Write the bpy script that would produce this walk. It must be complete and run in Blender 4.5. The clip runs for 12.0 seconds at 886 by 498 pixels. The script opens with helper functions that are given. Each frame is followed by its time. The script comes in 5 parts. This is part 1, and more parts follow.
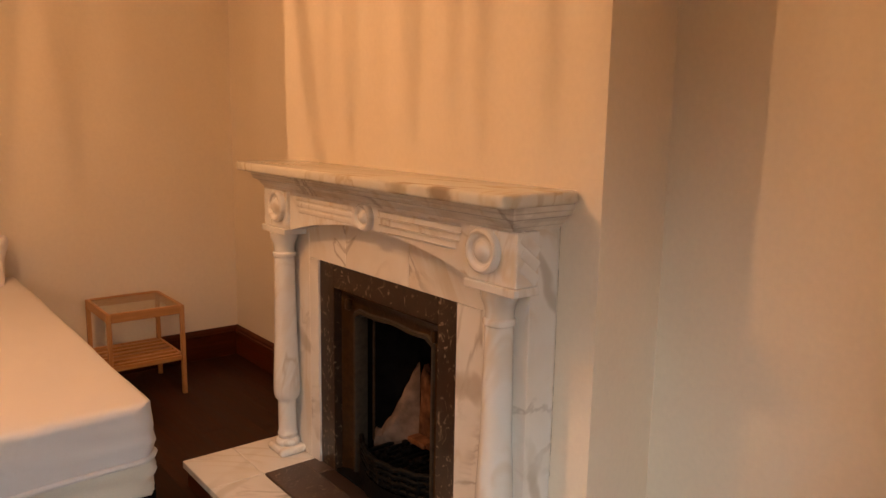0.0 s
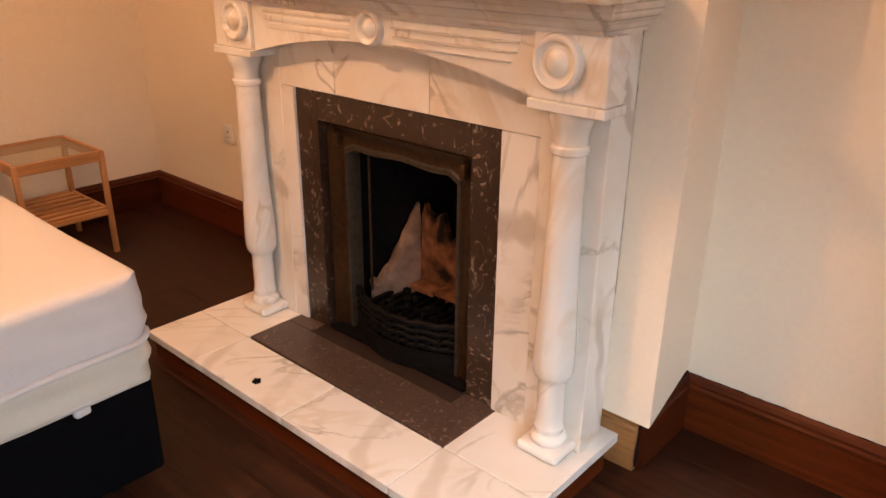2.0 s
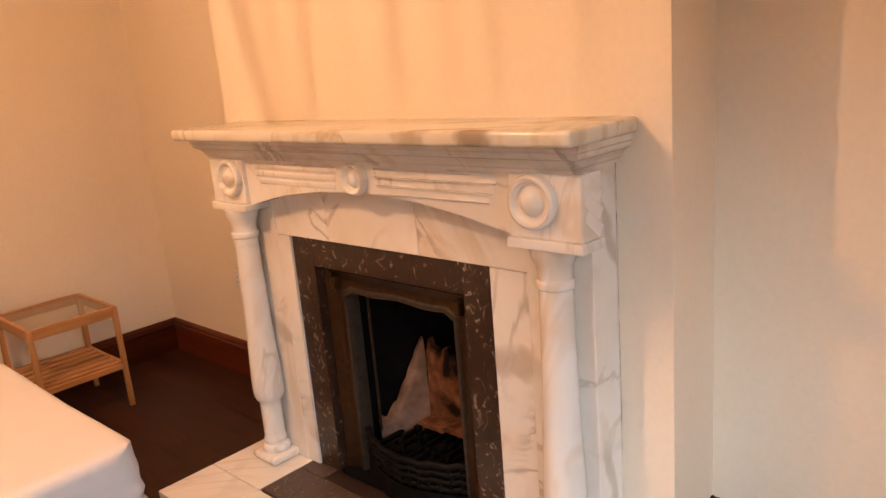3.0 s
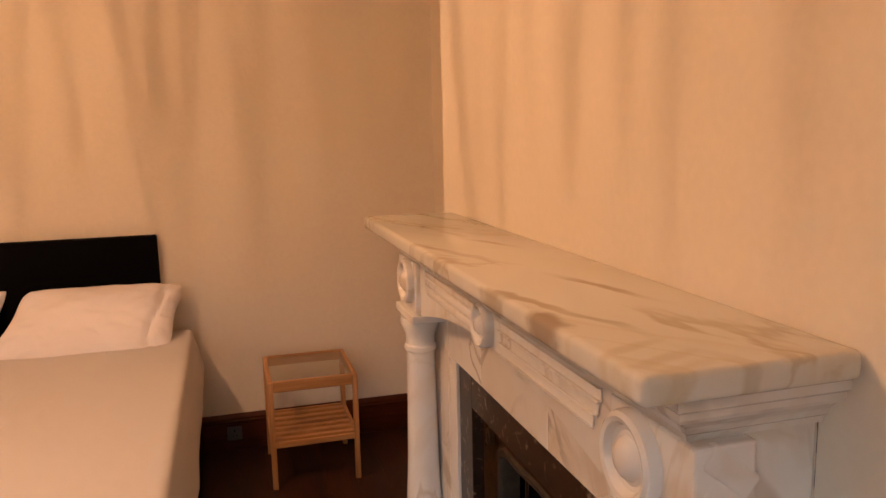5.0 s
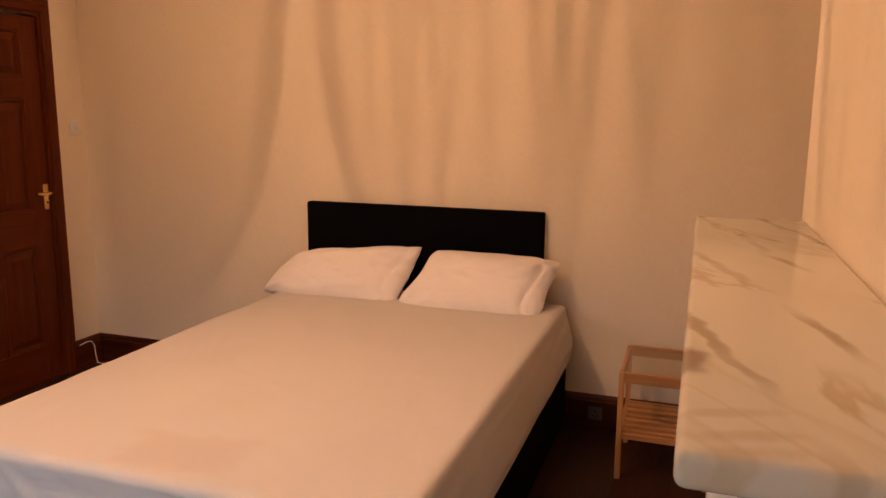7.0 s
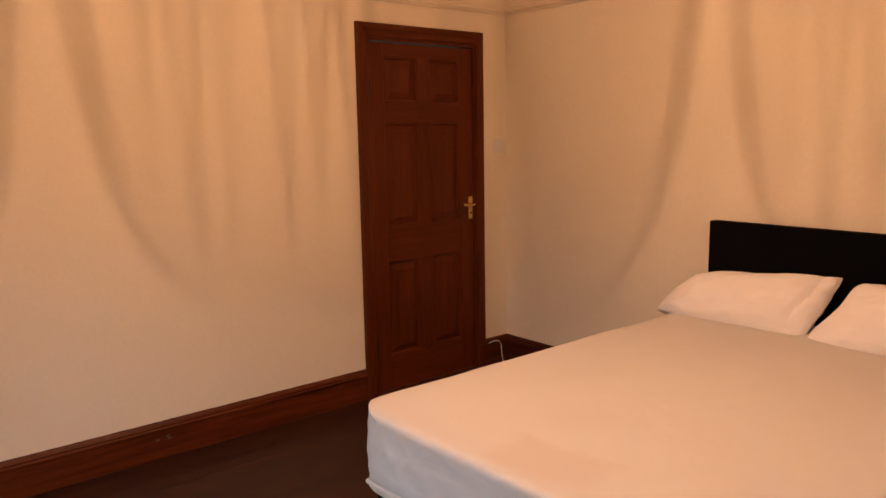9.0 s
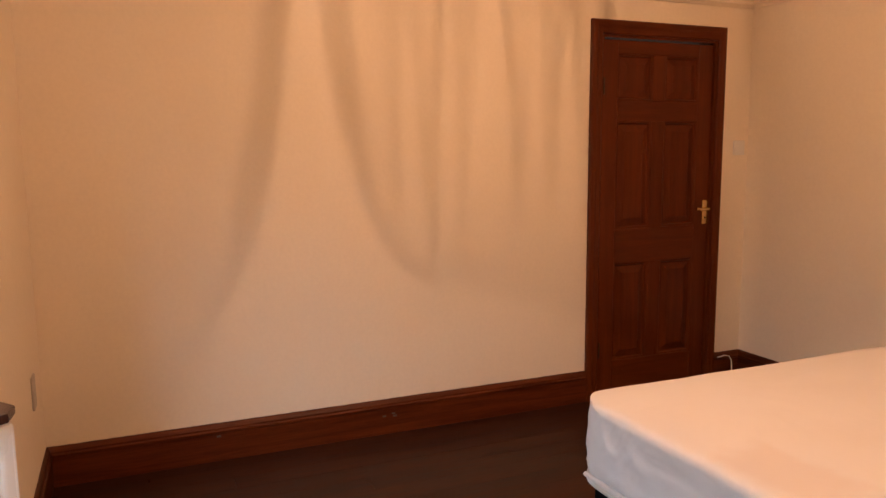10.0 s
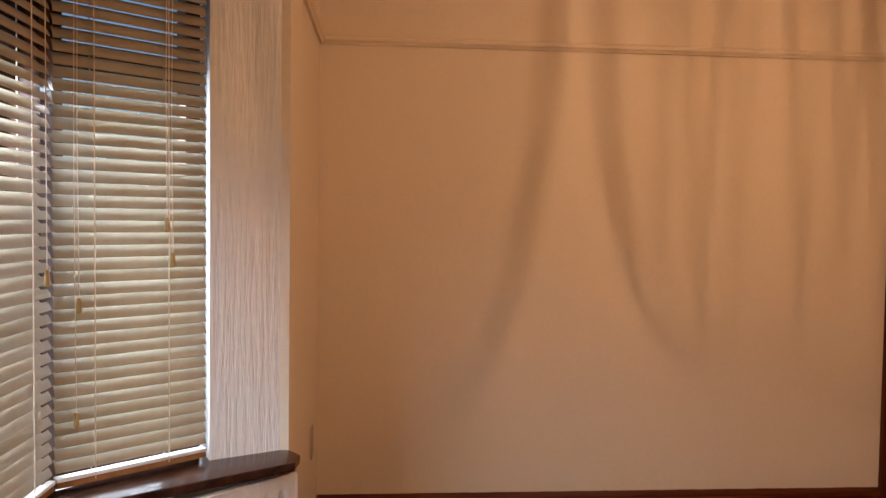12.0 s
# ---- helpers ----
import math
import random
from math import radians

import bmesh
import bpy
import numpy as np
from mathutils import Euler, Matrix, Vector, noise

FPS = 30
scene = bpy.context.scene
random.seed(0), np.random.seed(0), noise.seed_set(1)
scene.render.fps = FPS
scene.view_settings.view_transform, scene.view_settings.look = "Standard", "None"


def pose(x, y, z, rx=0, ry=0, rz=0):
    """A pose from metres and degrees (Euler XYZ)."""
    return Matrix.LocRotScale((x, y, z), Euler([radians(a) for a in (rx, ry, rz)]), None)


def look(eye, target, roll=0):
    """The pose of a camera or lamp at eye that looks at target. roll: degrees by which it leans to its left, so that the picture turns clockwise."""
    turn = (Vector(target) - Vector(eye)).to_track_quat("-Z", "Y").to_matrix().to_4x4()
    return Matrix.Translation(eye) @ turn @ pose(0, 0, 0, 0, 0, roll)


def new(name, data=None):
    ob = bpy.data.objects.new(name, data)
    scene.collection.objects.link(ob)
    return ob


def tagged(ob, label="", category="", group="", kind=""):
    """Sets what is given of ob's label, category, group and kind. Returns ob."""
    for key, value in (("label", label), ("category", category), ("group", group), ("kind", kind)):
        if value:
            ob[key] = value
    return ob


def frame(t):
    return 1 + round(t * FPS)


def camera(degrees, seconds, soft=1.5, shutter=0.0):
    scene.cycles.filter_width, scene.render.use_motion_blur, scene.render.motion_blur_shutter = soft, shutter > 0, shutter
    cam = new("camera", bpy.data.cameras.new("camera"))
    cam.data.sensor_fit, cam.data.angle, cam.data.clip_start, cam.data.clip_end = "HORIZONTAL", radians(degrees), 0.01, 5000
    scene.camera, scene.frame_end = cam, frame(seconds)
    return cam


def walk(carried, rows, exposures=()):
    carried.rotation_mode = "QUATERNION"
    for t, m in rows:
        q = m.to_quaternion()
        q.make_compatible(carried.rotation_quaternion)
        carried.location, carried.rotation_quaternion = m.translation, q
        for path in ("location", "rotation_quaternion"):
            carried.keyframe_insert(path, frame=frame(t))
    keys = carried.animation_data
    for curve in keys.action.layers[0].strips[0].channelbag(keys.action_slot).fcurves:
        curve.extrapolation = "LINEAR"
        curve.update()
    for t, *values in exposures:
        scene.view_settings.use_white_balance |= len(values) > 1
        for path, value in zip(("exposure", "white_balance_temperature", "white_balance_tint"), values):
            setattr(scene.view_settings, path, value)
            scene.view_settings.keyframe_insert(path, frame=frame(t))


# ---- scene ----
cam = camera(61.1, 12.0)
PATH = [
    (0, (0.040, -0.081, 1.412), (1.278, 1.452, 1.070), 1.0),
    (0.5, (0.056, 0.069, 1.350), (1.197, 1.619, 0.806), 3.0),
    (1, (0.021, 0.302, 1.338), (1.331, 1.669, 0.693), 0.5),
    (1.5, (-0.015, 0.422, 1.330), (1.355, 1.689, 0.609), -0.3),
    (2, (-0.030, 0.450, 1.319), (1.354, 1.673, 0.551), 0.6),
    (2.5, (-0.011, 0.436, 1.353), (1.425, 1.672, 0.713), -0.7),
    (2.7, (0.002, 0.421, 1.376), (1.445, 1.693, 0.825), -2.9),
    (4.3, (0.559, 0.358, 1.402), (1.557, 2.045, 1.006), -2.5),
    (4.5, (0.653, 0.441, 1.437), (1.492, 2.214, 1.046), -0.6),
    (5, (0.853, 0.561, 1.477), (1.399, 2.459, 1.163), -1.2),
    (5.5, (1.043, 0.655, 1.491), (0.974, 2.635, 1.218), -0.4),
    (6, (1.178, 0.680, 1.476), (0.817, 2.624, 1.173), -0.8),
    (6.5, (1.227, 0.612, 1.482), (0.771, 2.528, 1.132), 1.4),
    (6.7, (1.225, 0.592, 1.491), (0.703, 2.490, 1.135), 1.1),
    (8.3, (1.288, 0.655, 1.498), (0.077, 2.218, 1.196), -0.5),
    (8.5, (1.299, 0.684, 1.487), (-0.022, 2.155, 1.186), -1.2),
    (9, (1.283, 0.691, 1.493), (-0.239, 1.953, 1.187), -1.0),
    (9.5, (1.280, 0.685, 1.480), (-0.405, 1.720, 1.182), -1.2),
    (10, (1.274, 0.654, 1.412), (-0.551, 1.428, 1.147), -0.4),
    (10.5, (1.254, 0.627, 1.367), (-0.668, 1.118, 1.112), -0.4),
    (11, (1.245, 0.608, 1.367), (-0.725, 0.847, 1.112), 0.4),
    (11.5, (1.226, 0.592, 1.371), (-0.754, 0.752, 1.141), 0.5),
    (12, (1.230, 0.591, 1.434), (-0.762, 0.743, 1.355), 0.8),
]
EXPOSURES = [(0.0, -0.24, 6850, 10), (0.5, -0.17, 6500, 10), (1.0, 0.10, 6300, 10), (1.5, 0.24, 6200, 10), (2.5, 0.50, 6100, 10), (4.5, -0.05, 6100, 10), (5.5, -0.16, 6050, 10), (6.5, -0.21, 6000, 10), (8.5, -0.02, 6000, 10), (9.0, -0.06, 6000, 10), (9.5, 0.09, 5950, 10), (10.5, 0.02, 5800, 10), (11.5, -0.33, 5900, 10), (12.0, -0.53, 6000, 10)]
walk(cam, [(t, look(eye, target, roll)) for t, eye, target, roll in PATH], EXPOSURES)

# ---- world, sun, lamps, exposure ----
world = bpy.data.worlds.new("sky")
scene.world = world
world.use_nodes = True
wn = world.node_tree.nodes
sky = wn.new("ShaderNodeTexSky")
sky.sky_type = "NISHITA"
sky.sun_disc = False
sky.sun_elevation = radians(32)
sky.sun_rotation = radians(60)
world.node_tree.links.new(sky.outputs["Color"], wn["Background"].inputs["Color"])
wn["Background"].inputs["Strength"].default_value = 0.12

LAMP = Vector((-0.17, 2.15, 2.42))      # filament of the ceiling pendant


def lamp(name, kind, energy, colour, m, **more):
    data = bpy.data.lights.new(name, kind)
    data.energy, data.color = energy, colour
    if kind == "POINT":
        data.shadow_soft_size = more["radius"]
    if kind == "AREA":
        data.shape, data.size, data.size_y = "RECTANGLE", more["size"][0], more["size"][1]
    if kind == "SUN":
        data.angle = more["angle"]
    ob = new(name, data)
    ob.matrix_world = m
    return ob


lamp("sun", "SUN", 0.8, (1.0, 0.97, 0.92), look((-1.5, -6, 5), (0, 0, 0)), angle=radians(14))
lamp("pendant_bulb_light", "POINT", 75.0, (1.0, 0.525, 0.262), Matrix.Translation(LAMP), radius=0.006)
# sky light in the bay's openings, between glass and blinds
lamp("skylight_front", "AREA", 108.0, (0.86, 0.93, 1.0), look((0.05, -0.415, 1.27), (0.05, 1.0, 1.05)), size=(1.55, 1.05))
lamp("skylight_side", "AREA", 35.0, (0.86, 0.93, 1.0), look((-1.07, -0.21, 1.27), (0.0, 0.70, 1.05)), size=(0.36, 1.05))


# ---- materials ----
def mat(name, base, rough=0.6, metal=0.0, bump=0.0, scale=20.0, vary=0.12, stain=None, stain_scale=2.5, spec=0.5):
    """A plain surface with grain at a fine scale, blotches at a coarse one and a fine relief."""
    m = bpy.data.materials.new(name)
    m.use_nodes = True
    n, l = m.node_tree.nodes, m.node_tree.links
    b = n["Principled BSDF"]
    b.inputs["Metallic"].default_value = metal
    b.inputs["Specular IOR Level"].default_value = spec
    tc = n.new("ShaderNodeTexCoord")
    fine = n.new("ShaderNodeTexNoise")
    fine.inputs["Scale"].default_value, fine.inputs["Detail"].default_value = scale, 6
    coarse = n.new("ShaderNodeTexNoise")
    coarse.inputs["Scale"].default_value, coarse.inputs["Detail"].default_value = stain_scale, 4
    for t in (fine, coarse):
        l.new(tc.outputs["Object"], t.inputs["Vector"])
    ramp = n.new("ShaderNodeValToRGB")
    lo, hi = ramp.color_ramp.elements
    lo.position, hi.position = 0.3, 0.7
    lo.color = (*[c * (1 - vary) for c in base], 1)
    hi.color = (*[min(1, c * (1 + vary)) for c in base], 1)
    l.new(fine.outputs["Fac"], ramp.inputs["Fac"])
    mix = n.new("ShaderNodeMix")
    mix.data_type = "RGBA"
    mix.inputs["B"].default_value = (*(stain or [c * 0.8 for c in base]), 1)
    mr = n.new("ShaderNodeMapRange")
    mr.inputs["From Min"].default_value, mr.inputs["From Max"].default_value = 0.5, 0.8
    mr.inputs["To Max"].default_value = 0.6
    l.new(coarse.outputs["Fac"], mr.inputs["Value"])
    l.new(mr.outputs["Result"], mix.inputs["Factor"])
    l.new(ramp.outputs["Color"], mix.inputs["A"])
    l.new(mix.outputs["Result"], b.inputs["Base Color"])
    rr = n.new("ShaderNodeMapRange")
    rr.inputs["To Min"].default_value, rr.inputs["To Max"].default_value = max(0, rough - 0.08), min(1, rough + 0.08)
    l.new(coarse.outputs["Fac"], rr.inputs["Value"])
    l.new(rr.outputs["Result"], b.inputs["Roughness"])
    if bump:
        bp = n.new("ShaderNodeBump")
        bp.inputs["Strength"].default_value, bp.inputs["Distance"].default_value = bump, 0.003
        l.new(fine.outputs["Fac"], bp.inputs["Height"])
        l.new(bp.outputs["Normal"], b.inputs["Normal"])
    return m


def wood(name, dark, light, axis="Y", rough=0.35, stretch=14.0, scale=3.0, per_object=0.0, spec=0.3, coat=0.0):
    """Stained or bare wood: grain drawn out along one axis, with streaks and pores."""
    m = bpy.data.materials.new(name)
    m.use_nodes = True
    n, l = m.node_tree.nodes, m.node_tree.links
    b = n["Principled BSDF"]
    b.inputs["Coat Weight"].default_value = coat
    b.inputs["Specular IOR Level"].default_value = spec
    b.inputs["Coat Roughness"].default_value = 0.25
    tc, mp, oi = n.new("ShaderNodeTexCoord"), n.new("ShaderNodeMapping"), n.new("ShaderNodeObjectInfo")
    sc = [stretch, stretch, stretch]
    sc["XYZ".index(axis)] = 0.8
    mp.inputs["Scale"].default_value = sc
    off = n.new("ShaderNodeVectorMath")
    off.operation = "ADD"
    mul = n.new("ShaderNodeMath")
    mul.operation = "MULTIPLY"
    mul.inputs[1].default_value = 37.0 if per_object else 0.0
    l.new(oi.outputs["Random"], mul.inputs[0])
    l.new(tc.outputs["Object"], off.inputs[0])
    l.new(mul.outputs[0], off.inputs[1])
    l.new(off.outputs[0], mp.inputs["Vector"])
    a, c = n.new("ShaderNodeTexNoise"), n.new("ShaderNodeTexNoise")
    a.inputs["Scale"].default_value, a.inputs["Detail"].default_value, a.inputs["Distortion"].default_value = scale, 8, 0.6
    c.inputs["Scale"].default_value, c.inputs["Detail"].default_value = scale * 6, 4
    l.new(mp.outputs["Vector"], a.inputs["Vector"])
    l.new(mp.outputs["Vector"], c.inputs["Vector"])
    add = n.new("ShaderNodeMix")
    add.inputs["Factor"].default_value = 0.35
    l.new(a.outputs["Fac"], add.inputs["A"])
    l.new(c.outputs["Fac"], add.inputs["B"])
    ramp = n.new("ShaderNodeValToRGB")
    lo, hi = ramp.color_ramp.elements
    lo.position, hi.position = 0.36, 0.64
    lo.color, hi.color = (*dark, 1), (*light, 1)
    l.new(add.outputs["Result"], ramp.inputs["Fac"])
    hsv = n.new("ShaderNodeHueSaturation")
    mr = n.new("ShaderNodeMapRange")
    mr.inputs["To Min"].default_value, mr.inputs["To Max"].default_value = 1 - per_object, 1 + per_object
    l.new(oi.outputs["Random"], mr.inputs["Value"])
    l.new(mr.outputs["Result"], hsv.inputs["Value"])
    l.new(ramp.outputs["Color"], hsv.inputs["Color"])
    l.new(hsv.outputs["Color"], b.inputs["Base Color"])
    rr = n.new("ShaderNodeMapRange")
    rr.inputs["To Min"].default_value, rr.inputs["To Max"].default_value = rough - 0.1, rough + 0.15
    l.new(a.outputs["Fac"], rr.inputs["Value"])
    l.new(rr.outputs["Result"], b.inputs["Roughness"])
    bp = n.new("ShaderNodeBump")
    bp.inputs["Strength"].default_value, bp.inputs["Distance"].default_value = 0.25, 0.001
    l.new(c.outputs["Fac"], bp.inputs["Height"])
    l.new(bp.outputs["Normal"], b.inputs["Normal"])
    return m


def marble(name, base, vein, vein2, scale=2.2, width=0.05, rough=0.22, specks=None, tilt=(0, 0, 0), cloud=0.25, draw=(1, 1.9, 1.3), bands=None, speck_scale=20, speck_share=0.75, speck_cut=0.585):
    """Polished stone: cloudy ground, thin warped veins in two colours, optional pale flecks."""
    m = bpy.data.materials.new(name)
    m.use_nodes = True
    n, l = m.node_tree.nodes, m.node_tree.links
    b = n["Principled BSDF"]
    b.inputs["Roughness"].default_value = rough
    tc, oi, off = n.new("ShaderNodeTexCoord"), n.new("ShaderNodeObjectInfo"), n.new("ShaderNodeVectorMath")
    off.operation = "MULTIPLY_ADD"
    off.inputs[1].default_value = (9, 13, 7)
    l.new(oi.outputs["Random"], off.inputs[0])
    l.new(tc.outputs["Object"], off.inputs[2])
    mp = n.new("ShaderNodeMapping")
    mp.inputs["Rotation"].default_value = [radians(a) for a in tilt]
    l.new(off.outputs[0], mp.inputs["Vector"])
    turned = mp
    mp = n.new("ShaderNodeMapping")
    mp.inputs["Scale"].default_value = draw
    l.new(turned.outputs["Vector"], mp.inputs["Vector"])
    col = None
    ground = n.new("ShaderNodeTexNoise")
    ground.inputs["Scale"].default_value, ground.inputs["Detail"].default_value = scale * 1.6, 5
    l.new(mp.outputs["Vector"], ground.inputs["Vector"])
    g = n.new("ShaderNodeMix")
    g.data_type = "RGBA"
    g.inputs["A"].default_value = (*base, 1)
    g.inputs["B"].default_value = (*[x * (1 - cloud) + y * cloud for x, y in zip(base, vein2)], 1)
    gm = n.new("ShaderNodeMapRange")
    gm.inputs["From Min"].default_value, gm.inputs["From Max"].default_value = 0.45, 0.75
    l.new(ground.outputs["Fac"], gm.inputs["Value"])
    l.new(gm.outputs["Result"], g.inputs["Factor"])
    col = g.outputs["Result"]
    for k, (c, w, s, f) in enumerate(((vein, width, scale, 0.75), (vein2, width * 1.8, scale * 0.6, 0.55))):
        t = n.new("ShaderNodeTexNoise")
        t.inputs["Scale"].default_value, t.inputs["Detail"].default_value, t.inputs["Distortion"].default_value = s, 5 - k, 1.1 + k
        t.inputs["Roughness"].default_value = 0.55
        sh = n.new("ShaderNodeVectorMath")
        sh.inputs[1].default_value = (3.1 + 5 * k, 1.7, 8.3 * k)
        l.new(mp.outputs["Vector"], sh.inputs[0])
        l.new(sh.outputs[0], t.inputs["Vector"])
        d = n.new("ShaderNodeMath")
        d.operation = "SUBTRACT"
        d.inputs[1].default_value = 0.5
        a = n.new("ShaderNodeMath")
        a.operation = "ABSOLUTE"
        l.new(t.outputs["Fac"], d.inputs[0])
        l.new(d.outputs[0], a.inputs[0])
        r = n.new("ShaderNodeMapRange")
        r.interpolation_type = "SMOOTHSTEP"
        r.inputs["From Min"].default_value, r.inputs["From Max"].default_value = 0.0, w
        r.inputs["To Min"].default_value, r.inputs["To Max"].default_value = f, 0.0
        l.new(a.outputs[0], r.inputs["Value"])
        patch = n.new("ShaderNodeTexNoise")
        patch.inputs["Scale"].default_value = scale * 1.3
        l.new(sh.outputs[0], patch.inputs["Vector"])
        pm = n.new("ShaderNodeMapRange")
        pm.inputs["From Min"].default_value, pm.inputs["From Max"].default_value = 0.42, 0.62
        l.new(patch.outputs["Fac"], pm.inputs["Value"])
        mu = n.new("ShaderNodeMath")
        mu.operation = "MULTIPLY"
        l.new(r.outputs["Result"], mu.inputs[0])
        l.new(pm.outputs["Result"], mu.inputs[1])
        x = n.new("ShaderNodeMix")
        x.data_type = "RGBA"
        x.inputs["B"].default_value = (*c, 1)
        l.new(col, x.inputs["A"])
        l.new(mu.outputs[0], x.inputs["Factor"])
        col = x.outputs["Result"]
    if bands:
        turn, size, colour, share, thin = bands
        mp2, wv = n.new("ShaderNodeMapping"), n.new("ShaderNodeTexWave")
        mp2.inputs["Rotation"].default_value = [radians(a) for a in turn]
        l.new(off.outputs[0], mp2.inputs["Vector"])
        l.new(mp2.outputs["Vector"], wv.inputs["Vector"])
        wv.inputs["Scale"].default_value, wv.inputs["Distortion"].default_value = size, 3.6
        wv.inputs["Detail"].default_value, wv.inputs["Detail Scale"].default_value, wv.inputs["Detail Roughness"].default_value = 4, 1.1, 0.6
        r = n.new("ShaderNodeMapRange")
        r.interpolation_type = "SMOOTHSTEP"
        r.inputs["From Min"].default_value, r.inputs["From Max"].default_value = 1 - thin, 1.0
        r.inputs["To Max"].default_value = share
        l.new(wv.outputs["Fac"], r.inputs["Value"])
        pn, pr, mu = n.new("ShaderNodeTexNoise"), n.new("ShaderNodeMapRange"), n.new("ShaderNodeMath")
        pn.inputs["Scale"].default_value = 3.5
        l.new(off.outputs[0], pn.inputs["Vector"])
        pr.inputs["From Min"].default_value, pr.inputs["From Max"].default_value = 0.38, 0.58
        l.new(pn.outputs["Fac"], pr.inputs["Value"])
        mu.operation = "MULTIPLY"
        l.new(r.outputs["Result"], mu.inputs[0])
        l.new(pr.outputs["Result"], mu.inputs[1])
        x = n.new("ShaderNodeMix")
        x.data_type = "RGBA"
        x.inputs["B"].default_value = (*colour, 1)
        l.new(col, x.inputs["A"])
        l.new(mu.outputs[0], x.inputs["Factor"])
        col = x.outputs["Result"]
    if specks:
        t = n.new("ShaderNodeTexNoise")
        t.inputs["Scale"].default_value, t.inputs["Detail"].default_value, t.inputs["Distortion"].default_value = speck_scale, 9, 2.5
        l.new(off.outputs[0], t.inputs["Vector"])
        r = n.new("ShaderNodeMapRange")
        r.inputs["From Min"].default_value, r.inputs["From Max"].default_value = speck_cut, speck_cut + 0.145
        r.inputs["To Max"].default_value = speck_share
        l.new(t.outputs["Fac"], r.inputs["Value"])
        x = n.new("ShaderNodeMix")
        x.data_type = "RGBA"
        x.inputs["B"].default_value = (*specks, 1)
        l.new(col, x.inputs["A"])
        l.new(r.outputs["Result"], x.inputs["Factor"])
        col = x.outputs["Result"]
    l.new(col, b.inputs["Base Color"])
    return m


def translucent(name, base, through_share, rough=0.5, trans=None):
    """Thin sheet that lets part of the light through, diffusely."""
    m = mat(name, base, rough, vary=0.06, scale=40)
    n, l = m.node_tree.nodes, m.node_tree.links
    t = n.new("ShaderNodeBsdfTranslucent")
    t.inputs["Color"].default_value = (*(trans or base), 1)
    x = n.new("ShaderNodeMixShader")
    x.inputs[0].default_value = through_share
    l.new(n["Principled BSDF"].outputs[0], x.inputs[1])
    l.new(t.outputs[0], x.inputs[2])
    l.new(x.outputs[0], n["Material Output"].inputs["Surface"])
    return m


def glass(name, tint=(1, 1, 1), rough=0.0, clear=0.9, sheet=False):
    m = bpy.data.materials.new(name)
    m.use_nodes = True
    n, l = m.node_tree.nodes, m.node_tree.links
    n.remove(n["Principled BSDF"])
    t, g, x, f = n.new("ShaderNodeBsdfTransparent"), n.new("ShaderNodeBsdfGlossy"), n.new("ShaderNodeMixShader"), n.new("ShaderNodeFresnel")
    t.inputs["Color"].default_value = (*[c * clear for c in tint], 1)
    g.inputs["Roughness"].default_value = rough
    gloss = f.outputs[0]
    if sheet:
        # thin flat sheet: the same gloss from either face, stronger at a low angle
        lw, pw, ma = n.new("ShaderNodeLayerWeight"), n.new("ShaderNodeMath"), n.new("ShaderNodeMath")
        pw.operation, ma.operation = "POWER", "MULTIPLY_ADD"
        pw.inputs[1].default_value, ma.inputs[1].default_value, ma.inputs[2].default_value = 5.0, 0.6, 0.03
        l.new(lw.outputs["Facing"], pw.inputs[0])
        l.new(pw.outputs[0], ma.inputs[0])
        gloss = ma.outputs[0]
    l.new(gloss, x.inputs[0])
    l.new(t.outputs[0], x.inputs[1])
    l.new(g.outputs[0], x.inputs[2])
    l.new(x.outputs[0], n["Material Output"].inputs["Surface"])
    return m


PLASTER = mat("cream_painted_plaster", (0.80, 0.70, 0.56), 0.62, bump=0.12, scale=60, vary=0.02, stain=(0.76, 0.66, 0.53), stain_scale=1.3)
CEIL = mat("white_ceiling_paint", (0.80, 0.78, 0.73), 0.8, bump=0.1, scale=80, vary=0.02)
FLOORWOOD = wood("dark_brown_floorboard", (0.013, 0.0038, 0.0016), (0.046, 0.0145, 0.0056), "Y", 0.46, 16, 2.5, per_object=0.11, spec=0.22)
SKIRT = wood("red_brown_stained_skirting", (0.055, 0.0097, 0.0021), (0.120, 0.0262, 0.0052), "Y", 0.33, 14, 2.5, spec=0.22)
# same stain with shade put into the colour, for the east-west boards
SKIRTX_SHADED = wood("red_brown_stained_skirting_cross_shaded", (0.032, 0.0056, 0.0015), (0.074, 0.0155, 0.0036), "X", 0.33, 14, 2.5, spec=0.22)
PINE = wood("varnished_pine", (0.26, 0.115, 0.035), (0.42, 0.21, 0.075), "Y", 0.3, 12, 2.2)
DOORWOOD = wood("dark_stained_door_wood", (0.078, 0.0150, 0.0019), (0.108, 0.0218, 0.0028), "Z", 0.30, 11, 2.0, spec=0.14)
DOORWOODY = wood("dark_stained_rail_wood", (0.078, 0.0150, 0.0019), (0.108, 0.0218, 0.0028), "Y", 0.30, 11, 2.0, spec=0.14)
WINWOOD = wood("dark_window_wood", (0.035, 0.013, 0.008), (0.085, 0.033, 0.018), "Z", 0.3, 12, 2.4)
SILLWOOD = wood("worn_dark_sill_wood", (0.020, 0.0075, 0.0048), (0.060, 0.023, 0.014), "X", 0.20, 6, 2.4, spec=0.5)
BAMBOO = wood("oiled_bamboo", (0.36, 0.165, 0.058), (0.52, 0.27, 0.105), "X", 0.42, 18, 2.0)
BAMBOOZ = wood("oiled_bamboo_upright", (0.36, 0.165, 0.058), (0.52, 0.27, 0.105), "Z", 0.42, 18, 2.0)
